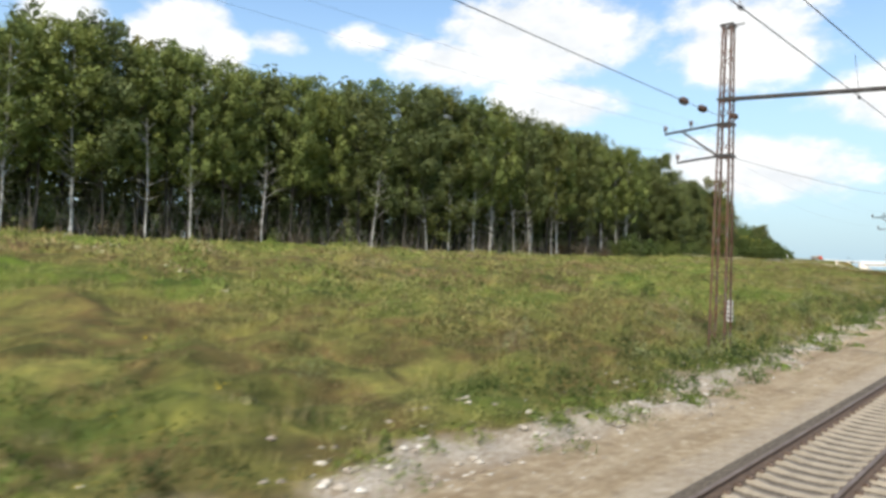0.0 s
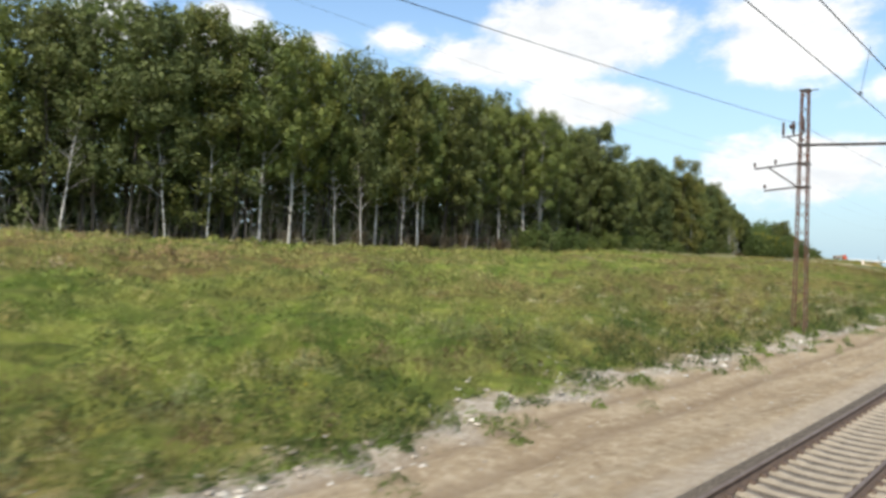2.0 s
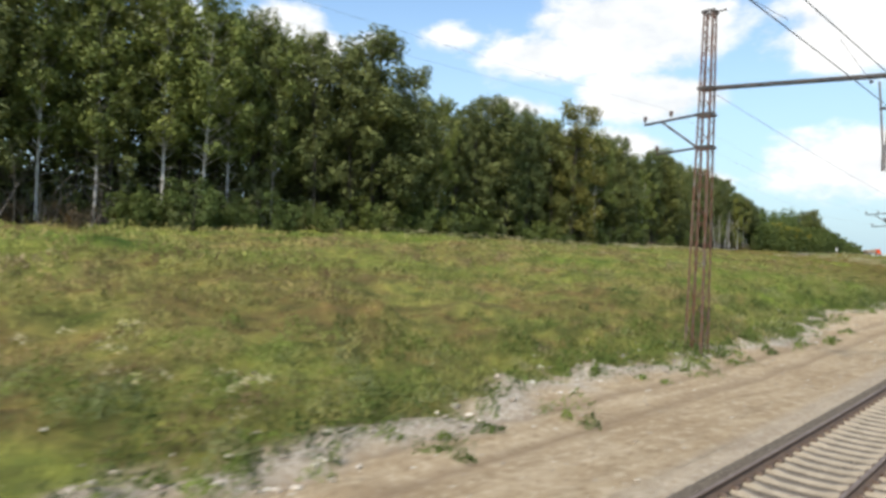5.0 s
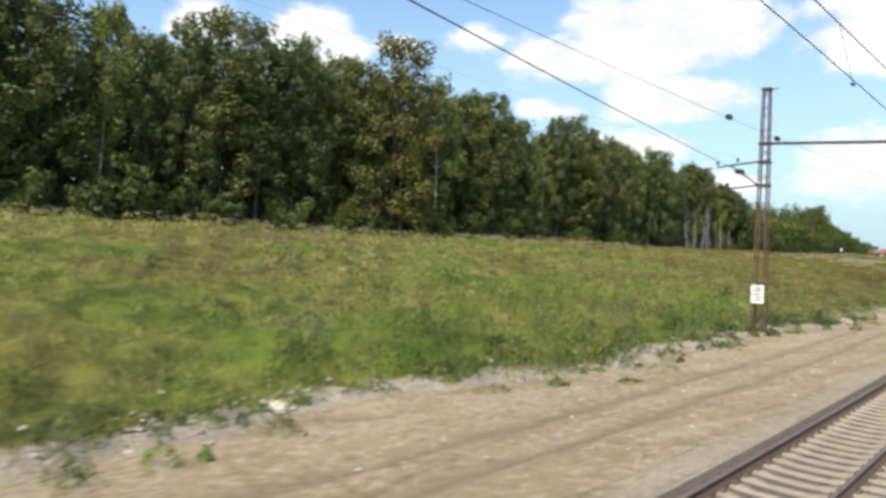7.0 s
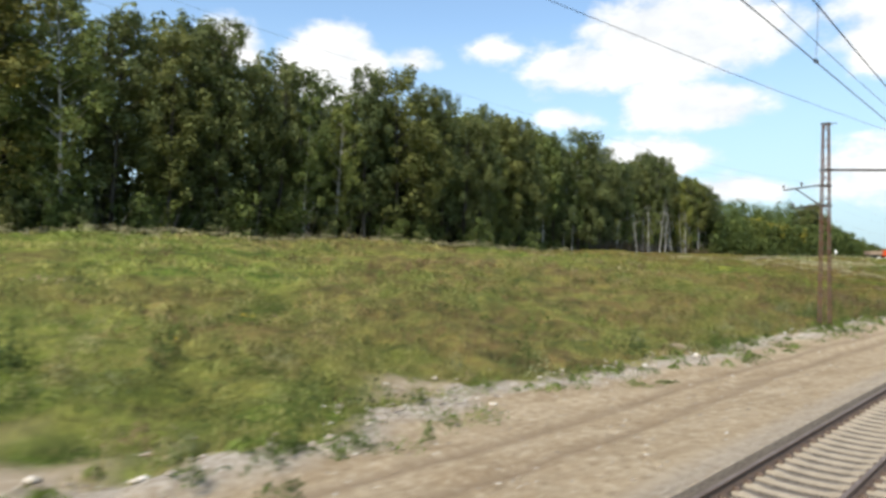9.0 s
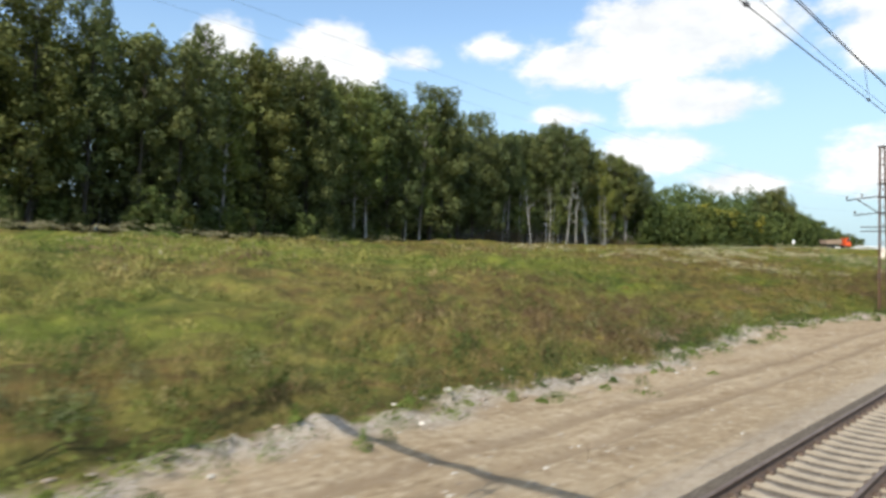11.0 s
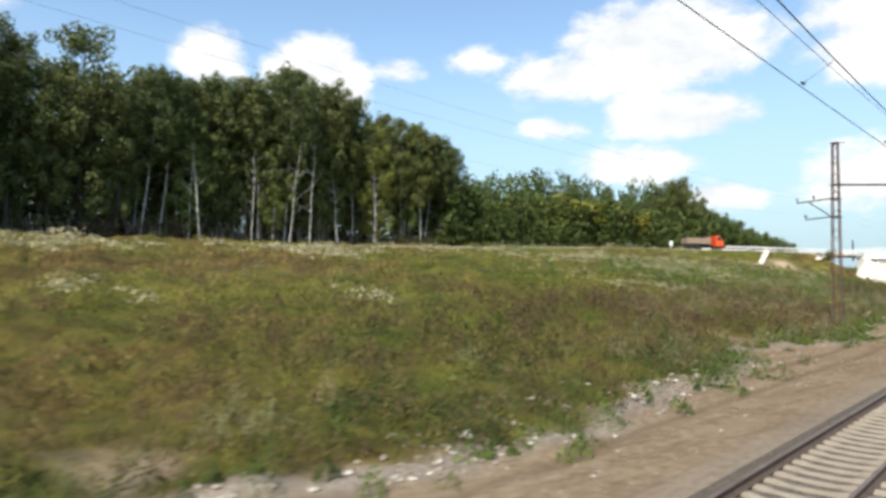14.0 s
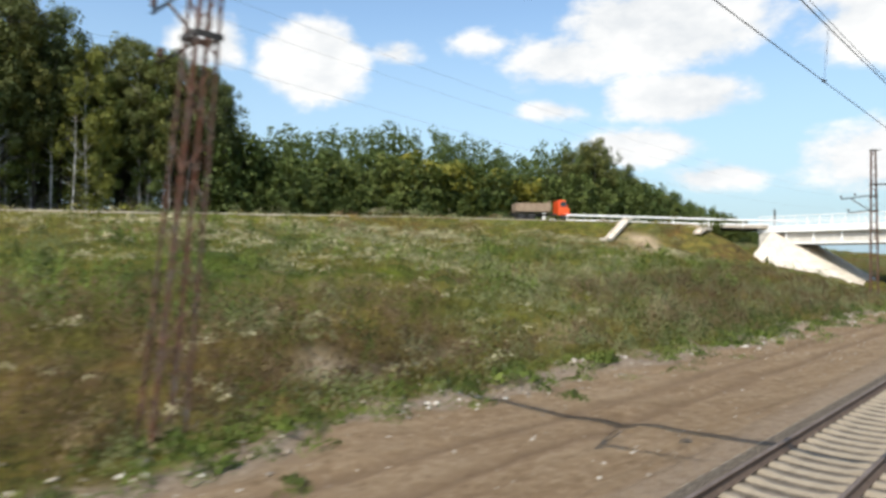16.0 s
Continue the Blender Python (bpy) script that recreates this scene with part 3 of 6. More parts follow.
def sweep(name, profile, s0, s1, e, z, material, step=2.0, parent=None):
    """A profile (across, up) carried along the line."""
    ss = np.arange(s0, s1 + step / 2, step)
    k = len(profile)
    vs = []
    for de, dz in profile:
        x, y = lay(ss, np.full_like(ss, e + de))
        vs.append(np.stack([x, y, z + dz + rise(ss)], -1))
    verts = np.stack(vs, 1).reshape(-1, 3)
    faces = [(i * k + j, i * k + (j + 1) % k, (i + 1) * k + (j + 1) % k, (i + 1) * k + j) for i in range(len(ss) - 1) for j in range(k)]
    return tagged(child(new(name, mesh_of(name, verts, faces, material)), parent))


FOOT = [(-0.075, -0.18), (0.075, -0.18), (0.075, -0.17), (0.012, -0.145), (0.012, -0.045), (0.036, -0.03), (0.036, -0.004), (-0.036, -0.004), (-0.036, -0.03), (-0.012, -0.045), (-0.012, -0.145), (-0.075, -0.17)]
HEAD = [(-0.034, -0.006), (0.034, -0.006), (0.034, -0.001), (0.024, 0.0), (-0.024, 0.0), (-0.034, -0.001)]


def sleeper_mesh():
    """A concrete sleeper, 2.7 m long, thinner in the middle, with rail seats."""
    xs = [-1.35, -1.33, -0.55, -0.35, 0.35, 0.55, 1.33, 1.35]
    tops = [-0.05, 0.0, 0.0, -0.045, -0.045, 0.0, 0.0, -0.05]
    wide = [0.13, 0.135, 0.135, 0.11, 0.11, 0.135, 0.135, 0.13]
    vs, fs = [], []
    for x, t, w in zip(xs, tops, wide):
        vs += [(x, -w, -0.14), (x, -w * 0.78, t), (x, w * 0.78, t), (x, w, -0.14)]
    for i in range(len(xs) - 1):
        for j in range(3):
            fs.append((i * 4 + j, i * 4 + j + 1, i * 4 + j + 5, i * 4 + j + 4))
    fs += [(0, 3, 2, 1), (len(vs) - 4, len(vs) - 3, len(vs) - 2, len(vs) - 1)]
    return np.array(vs), np.array(fs)


def place_many(base, faces, mats):
    """Copies of one body at many poses, as arrays."""
    b = np.c_[base, np.ones(len(base))]
    allv = np.concatenate([(b @ np.array(m).T)[:, :3] for m in mats])
    n = len(base)
    allf = np.concatenate([faces + i * n for i in range(len(mats))])
    return allv, allf


def build_track(e, label, near):
    track = empty("railway_track", Matrix.Identity(4), label, "track", "tracks", "")
    for side in (0.797, -0.797):
        rail = sweep("rail", FOOT, -60, 560, e + side, 0.0, "rail_side", parent=track)
        sweep("running_surface", HEAD, -60, 560, e + side, 0.0, "rail_head", parent=rail)
    bed = [(-2.7, -0.62), (-1.75, -0.22), (-0.95, -0.235), (0.0, -0.275), (0.70, -0.235), (0.88, -0.172), (1.25, -0.165), (1.5, -0.26)]
    sweep("ballast_bed", bed, -120, 700, e, 0.0, "ballast", parent=track)
    base, faces = sleeper_mesh()
    me = mesh_of("sleeper", base, faces, "sleeper_concrete")
    poses = [at(s, e, -0.178 + float(rise(s))) for s in np.arange(-20, 520, 0.545)]
    first = int((20 + 6) / 0.545)
    singles = poses[first:first + 300] if near else []
    rest = poses[:first] + poses[first + 300:] if near else poses
    for m in singles:
        shared("sleeper", me, track, m)
    v, f = place_many(base, faces, rest)
    tagged(child(new("far_sleeper", mesh_of("far_sleeper", v, f, "sleeper_concrete")), track), "", "", "", "stuff")
    # clips that hold the rails on the sleepers
    bm = bmesh.new()
    for de in (-0.797, 0.797):
        for k in (-1, 1):
            box(bm, (0.10, 0.14, 0.06), pose(de + k * 0.12, 0, 0.02))
    v0 = np.array([v.co for v in bm.verts])
    bm.verts.index_update()
    f0 = np.array([[v.index for v in f.verts] for f in bm.faces])
    bm.free()
    v, f = place_many(v0, f0, poses[:600] if near else poses[:120])
    tagged(child(new("rail_clip", mesh_of("rail_clip", v, f, "rail_side")), track), "", "", "", "stuff")


build_track(TRACK_E, "neighbouring track with rusty rails on pale concrete sleepers", True)
build_track(0.0, "straight running track with concrete sleepers and ballast", False)

# ---- overhead line ----
MASTS = [(-31.5, 11.0), (29.4, 10.9), (91.4, 11.7), (149.1, 11.5), (212.7, 13.3), (272.7, 13.0), (338.4, 13.4), (405.3, 13.65), (472.5, 14.6), (536.0, 14.2)]
TOP, BEAM_Z = 13.95, 10.75


def half_width(z):
    return 0.21 + (0.36 - 0.21) * max(0.0, 1 - z / TOP) ** 0.9


def insulator(name, parent, m, material, discs=2, label=""):
    bm = bmesh.new()
    rows = [(0.025, -0.02)]
    for i in range(discs):
        z = i * 0.13
        rows += [(0.03, z), (0.13, z + 0.02), (0.12, z + 0.05), (0.04, z + 0.09)]
    rows += [(0.02, discs * 0.13)]
    turned(bm, rows, m, 10)
    return part(name, bm, material, parent, label, True)


def build_mast():
    """Lattice mast: local x to the right (to the track), y ahead, z up."""
    mast = empty("catenary_mast", Matrix.Identity(4), "rusty steel lattice mast of the overhead line in tall grass", "mast", "overhead line masts")
    for sx in (-1, 1):
        for sy in (-1, 1):
            bm = bmesh.new()
            rings = []
            for z in (-0.5, 0.0, 4.5, 9.2, TOP):
                a = half_width(z)
                out = [(0, 0), (0.078, 0), (0.078, 0.012), (0.012, 0.012), (0.012, 0.078), (0, 0.078)]
                rings.append([bm.verts.new((sx * (a - u), sy * (a - v), z)) for u, v in out])
            for p, q in zip(rings[:-1], rings[1:]):
                for i in range(6):
                    bm.faces.new((p[i], p[(i + 1) % 6], q[(i + 1) % 6], q[i]))
            bm.faces.new(rings[0])
            bm.faces.new(rings[-1])
            bmesh.ops.recalc_face_normals(bm, faces=bm.faces)
            part("leg", bm, "mast_steel", mast)
    levels = [0.15]
    while levels[-1] < TOP - 0.5:
        levels.append(levels[-1] + 2.3 * half_width(levels[-1]) + 0.1)
    levels[-1] = TOP - 0.05
    for i, (z0, z1) in enumerate(zip(levels[:-1], levels[1:])):
        for face in range(4):
            flip = (i + face) % 2
            a, b = half_width(z0), half_width(z1)
            u0, u1 = (-1, 1) if flip else (1, -1)
            bm = bmesh.new()
            if face == 0:
                bar(bm, (u0 * a, -a, z0), (u1 * b, -b, z1), 0.017)
            elif face == 1:
                bar(bm, (u0 * a, a, z0), (u1 * b, b, z1), 0.017)
            elif face == 2:
                bar(bm, (-a, u0 * a, z0), (-b, u1 * b, z1), 0.017)
            else:
                bar(bm, (a, u0 * a, z0), (b, u1 * b, z1), 0.017)
            part("brace", bm, "mast_steel", mast)
    for z in (8.3, 9.65, BEAM_Z, TOP):
        a = half_width(z) + 0.02
        bm = bmesh.new()
        for sy in (-1, 1):
            box(bm, (2 * a + 0.1, 0.03, 0.13), pose(0, sy * a, z))
        for sx in (-1, 1):
            box(bm, (0.03, 2 * a, 0.13), pose(sx * a, 0, z))
        part("collar", bm, "dark_steel", mast)
    bm = bmesh.new()
    box(bm, (0.45, 0.06, 0.05), pose(0.45, 0, TOP - 0.02))
    part("top_horn", bm, "dark_steel", mast)
    bm = bmesh.new()
    box(bm, (0.95, 0.95, 0.5), pose(0, 0, -0.42), 0.05)
    part("footing", bm, "road_shoulder", mast)
    # field side arms for the feeder wires
    bm = bmesh.new()
    bar(bm, (-0.25, 0.1, 9.75), (-2.75, 0.1, 9.55), 0.055)
    part("upper_arm", bm, "dark_steel", mast)
    bm = bmesh.new()
    bar(bm, (-1.95, 0.1, 9.6), (-0.35, 0.1, 8.35), 0.045)
    part("strut", bm, "dark_steel", mast)
    bm = bmesh.new()
    bar(bm, (-0.3, 0.1, 8.35), (-2.15, 0.1, 8.2), 0.05)
    part("lower_arm", bm, "dark_steel", mast)
    for x, z in ((-2.72, 9.6), (-1.55, 9.72), (-2.12, 8.26)):
        bm = bmesh.new()
        turned(bm, [(0.02, 0.0), (0.02, 0.08), (0.075, 0.1), (0.085, 0.16), (0.06, 0.18), (0.085, 0.21), (0.075, 0.29), (0.03, 0.32)], pose(x, 0.1, z), 9)
        part("pin_insulator", bm, "porcelain_dark", mast, "", True)
    return mast


def build_beam():
    """The cross beam over both tracks with the hanger of the neighbouring track; local x to the right from the mast."""
    beam = empty("catenary_beam", Matrix.Identity(4), "dark steel beam across the tracks, carried by the mast", "beam", "overhead line beams")
    # two halves, dipping a little towards the middle
    for k in (0, 1):
        bm = bmesh.new()
        xm, dip = (5.3, 1) if k == 0 else (15.9, -1)
        m = pose(xm, 0, BEAM_Z - 0.38, 0, 4.1 * dip, 0)
        for y in (-0.11, 0.11):
            box(bm, (10.75, 0.04, 0.11), m @ pose(0, y, 0), 0.008)
        box(bm, (10.75, 0.26, 0.03), m @ pose(0, 0, 0.06))
        part("girder", bm, "dark_steel", beam)
    for i in range(14):
        bm = bmesh.new()
        box(bm, (0.08, 0.2, 0.12), pose(0.8 + i * 1.5, 0, BEAM_Z - 0.38 + (abs(0.8 + i * 1.5 - 10.6) - 5.3) * 0.0717))
        part("batten", bm, "dark_steel", beam)
    return beam


def build_hanger(reach):
    """V hanger under the beam with its insulator, steady rod and messenger insulator; local origin on the track's middle under the beam."""
    hang = empty("catenary_hanger", Matrix.Identity(4), "steel V-shaped hanger with insulator under the cross beam", "hanger", "overhead line hangers")
    x0 = -reach
    for dx in (-0.20, 0.20):
        bm = bmesh.new()
        bar(bm, (x0 + dx, 0, BEAM_Z - 0.62), (x0 + dx * 0.2, 0, 7.75), 0.035)
        part("hanger_bar", bm, "rod_steel", hang)
    bm = bmesh.new()
    bar(bm, (x0, 0, 7.85), (x0, 0, 6.95), 0.075, sides=10)
    part("tube", bm, "rod_steel", hang)
    bm = bmesh.new()
    box(bm, (0.34, 0.07, 0.10), pose(x0, 0, 9.15), 0.01)
    part("clamp", bm, "dark_steel", hang)
    bm = bmesh.new()
    turned(bm, [(0.02, -0.05), (0.035, 0.0), (0.035, 0.05), (0.15, 0.08), (0.13, 0.13), (0.04, 0.17), (0.035, 0.29), (0.15, 0.32), (0.13, 0.37), (0.04, 0.41), (0.025, 0.52)], pose(x0 + 0.12, 0, 7.42, 0, 90, 0), 12)
    part("rod_insulator", bm, "porcelain_dark", hang, "dark porcelain insulator of two discs", True)
    bm = bmesh.new()
    bar(bm, (x0 + 0.62, 0, 7.42), (0.55, 0, 7.50), 0.03, sides=6)
    part("steady_rod", bm, "dark_steel", hang)
    bm = bmesh.new()
    bar(bm, (x0 + 0.95, 0, 7.40), (x0 + 1.35, 0, 7.26), 0.02, sides=5)
    bar(bm, (x0 + 1.35, 0, 7.26), (0.05, 0, 7.16), 0.02, sides=5)
    part("registration_arm", bm, "dark_steel", hang)
    bm = bmesh.new()
    bar(bm, (0, 0, BEAM_Z - 0.7), (0, 0, 9.05), 0.012)
    part("link", bm, "dark_steel", hang)
    insulator("messenger_insulator", hang, pose(0, 0, 8.84), "porcelain_dark", 2)
    bm = bmesh.new()
    bar(bm, (0, 0, 8.84), (0, 0, 8.6), 0.015)
    part("wire_clip", bm, "dark_steel", hang)
    return hang


def first_or_copy(done, key, build, m):
    if key not in done:
        done[key] = build()
        done[key].matrix_basis = m
        return done[key]
    return copy_thing(done[key], m)


DONE = {}
HANGER_SHIFT = {29.4: -0.6, 91.4: -0.25, 212.7: -0.5, 338.4: 0.35, 405.3: 0.1}
for s, e in MASTS:
    first_or_copy(DONE, "mast", build_mast, at(s, e))
    first_or_copy(DONE, "mast", build_mast, at(s, e - 21.2) @ pose(0, 0, 0, 0, 0, 180))
    dip = pose(0, 0, BEAM_Z, 0, 1.2, 0) @ pose(0, 0, -BEAM_Z) if s in (272.7, 405.3) else Matrix.Identity(4)
    first_or_copy(DONE, "beam", build_beam, at(s, e) @ dip)
    first_or_copy(DONE, "hanger", lambda: build_hanger(1.6), at(s, TRACK_E + HANGER_SHIFT.get(s, 0.0)))


def wire(name, points, r, label, group, material="wire"):
    """A thin round wire through points, as a swept four-sided tube."""
    pts = np.array(points, float)
    t = np.gradient(pts, axis=0)
    t /= np.linalg.norm(t, axis=1)[:, None]
    side = np.cross(t, (0, 0, 1.0))
    side /= np.linalg.norm(side, axis=1)[:, None]
    up = np.cross(side, t)
    ring = np.stack([pts + side * r, pts + up * r, pts - side * r, pts - up * r], 1).reshape(-1, 3)
    fs = [(i * 4 + j, i * 4 + (j + 1) % 4, i * 4 + (j + 1) % 4 + 4, i * 4 + j + 4) for i in range(len(pts) - 1) for j in range(4)]
    return tagged(new(name, mesh_of(name, ring, fs, material)), label, "wire", group)


def spans(stops, sag, n=16):
    """Points along stops (s, e, z), sagging between them."""
    pts = []
    for (s0, e0, z0), (s1, e1, z1) in zip(stops[:-1], stops[1:]):
        for i in range(n):
            k = i / n
            p = place(s0 + (s1 - s0) * k, e0 + (e1 - e0) * k, z0 + (z1 - z0) * k - sag * 4 * k * (1 - k))
            pts.append(p)
    pts.append(place(*stops[-1]))
    return pts


mess = [(s, e, z) for (s, _), e, z in zip(MASTS, (4.1, 3.25, 3.4, 3.85, 3.0, 3.85, 3.0, 3.75, 3.4, 3.8), (8.6, 8.9, 8.65, 8.85, 8.8, 8.5, 8.2, 8.3, 8.6, 8.6))]
cont = [(s, e, z) for (s, _), e, z in zip(MASTS, (4.0, 3.15, 3.75, 3.0, 3.2, 3.5, 3.8, 3.65, 4.7, 3.2), (7.15, 7.2, 7.15, 6.9, 7.1, 7.15, 7.2, 7.0, 7.0, 7.1))]
wire("messenger_wire", spans(mess, 0.75), 0.014, "dark stranded messenger wire sagging over the track", "overhead wires")
wire("contact_wire", spans(cont, 0.03), 0.012, "dark copper contact wire over the track", "overhead wires")
for (s0, e0, z0), (s1, e1, z1), (a0, b0, c0), (a1, b1, c1) in zip(mess[:-1], mess[1:], cont[:-1], cont[1:]):
    for i in range(1, 9):
        k = i / 9
        top = place(s0 + (s1 - s0) * k, e0 + (e1 - e0) * k, z0 - 3.0 * k * (1 - k))
        low = place(a0 + (a1 - a0) * k, b0 + (b1 - b0) * k, c0)
        bm = bmesh.new()
        bar(bm, low, top, 0.005)
        box(bm, (0.05, 0.08, 0.05), Matrix.Translation(low))
        tagged(part("dropper", bm, "wire"), "thin dropper wire between messenger and contact wire", "wire", "dropper wires")
for de, z, r, sag in ((2.72, 9.95, 0.003, 0.9), (1.55, 10.05, 0.003, 0.85), (2.12, 8.6, 0.003, 0.95)):
    wire("feeder_wire", spans([(s, e + de, z) for s, e in MASTS], sag), r, "thin feeder wire on the mast arms", "feeder wires")
wire("supply_cable", spans([(-31.5, 10.5, 10.75), (29.4, 11.25, 10.1)], 0.5), 0.016, "thick dark supply cable ending at a mast", "feeder wires")
wire("supply_cable", spans([(29.4, 13.4, 9.3), (91.4, 12.0, 12.0), (149.1, 8.5, 13.0)], 0.5), 0.014, "dark supply cable passing the top of a mast", "feeder wires")
wire("anchored_cable", spans([(149.1, 1.6, 6.75), (212.7, 14.2, 9.0)], 0.5), 0.016, "dark cable led out sideways to a mast", "feeder wires")
wire("supply_cable", spans([(149.1, 11.9, 11.05), (212.7, 13.2, 11.3), (272.7, 6.9, 11.8), (338.4, 6.9, 10.9)], 0.5), 0.012, "dark supply cable crossing to the beams", "feeder wires")
wire("return_cable", spans([(s, TRACK_E + 1.0, 9.8) for s, e in MASTS[4:]], 0.8), 0.010, "dark cable hung under the beams", "feeder wires")


def strain(s, e, z):
    """A dark string of discs in a cable."""
    bm = bmesh.new()
    rows = [(0.02, -0.3)]
    for i in range(3):
        rows += [(0.04, -0.2 + i * 0.14), (0.15, -0.17 + i * 0.14), (0.14, -0.12 + i * 0.14), (0.05, -0.09 + i * 0.14)]
    rows += [(0.02, 0.3)]
    turned(bm, rows, at(s, e, z) @ pose(0, 0, 0, 90, 0, 0), 10)
    tagged(part("strain_insulator", bm, "porcelain_dark", None, "", True), "dark porcelain strain insulator on the supply cable", "insulator", "strain insulators")


for s, e, z in ((27.5, 11.2, 10.06), (25.6, 11.2, 10.02), (30.6, 11.0, 10.25), (210.6, 13.9, 8.9), (209.2, 13.6, 8.75), (205.8, 13.0, 11.1), (213.9, 13.0, 11.2), (90.8, 12.2, 11.8)):
    strain(s, e, z)

# ---- trees ----
RNG = np.random.RandomState(7)


def tube_tree(lines):
    """Tapered limbs: each line is a list of points with radii; six-sided."""
    V, F = [], []
    n = 0
    for pts, radii in lines:
        pts = np.array(pts, float)
        k = 6 if radii[0] > 0.08 else 3
        t = np.gradient(pts, axis=0)
        t /= np.linalg.norm(t, axis=1)[:, None] + 1e-9
        ref = np.where(np.abs(t[:, 2:3]) > 0.9, [[1.0, 0, 0]], [[0, 0, 1.0]])
        a = np.cross(t, ref)
        a /= np.linalg.norm(a, axis=1)[:, None] + 1e-9
        b = np.cross(t, a)
        for i in range(len(pts)):
            for j in range(k):
                w = 2 * math.pi * j / k
                V.append(pts[i] + radii[i] * (a[i] * math.cos(w) + b[i] * math.sin(w)))
        for i in range(len(pts) - 1):
            for j in range(k):
                F.append((n + i * k + j, n + i * k + (j + 1) % k, n + (i + 1) * k + (j + 1) % k, n + (i + 1) * k + j))
        n += len(pts) * k
    return np.array(V), np.array(F)


def limb(start, direction, length, r, bend=0.25, n=5, droop=0.0):
    d = np.array(direction, float)
    d /= np.linalg.norm(d)
    p, pts, radii = np.array(start, float), [], []
    for i in range(n + 1):
        pts.append(p.copy())
        radii.append(r * (1 - 0.85 * i / n))
        d = d + RNG.uniform(-bend, bend, 3) * 0.5 + np.array([0, 0, -droop])
        d /= np.linalg.norm(d)
        p = p + d * length / n
    return pts, radii


LEAF_N = []  # normals of the leaves last made: turned outwards with their lump


def leaf_quads(centres, radii, count, size, flat=1.0, hang=0.0):
    """Small leaf sprays scattered through lumps; each an own three-sided island."""
    k = RNG.choice(len(centres), count, p=radii ** 2 / (radii ** 2).sum())
    d = RNG.normal(size=(count, 3))
    d /= np.linalg.norm(d, axis=1)[:, None]
    rr = radii[k] * (0.5 + 0.55 * RNG.rand(count) ** 0.6)
    c = centres[k] + d * rr[:, None] * np.array([1, 1, flat])
    n = d + RNG.normal(size=(count, 3)) * 0.42 + np.array([0, 0, 0.25])
    n /= np.linalg.norm(n, axis=1)[:, None]
    a = np.cross(n, RNG.normal(size=(count, 3)))
    a /= np.linalg.norm(a, axis=1)[:, None]
    b = np.cross(n, a)
    sz = size * RNG.uniform(0.55, 1.3, count)[:, None]
    drop = np.array([0, 0, 1]) * sz * hang
    q = np.stack([c - a * sz, c + a * sz * 0.75 - b * sz * 0.7, c + a * sz * 0.6 + b * sz * 0.8 - drop], 1)
    soft_n = d + RNG.normal(size=(count, 3)) * 0.26 + np.array([0, 0, 0.15])
    soft_n /= np.linalg.norm(soft_n, axis=1)[:, None]
    LEAF_N.append(np.repeat(soft_n, 3, 0))
    return q.reshape(-1, 3), np.arange(count * 3).reshape(-1, 3)


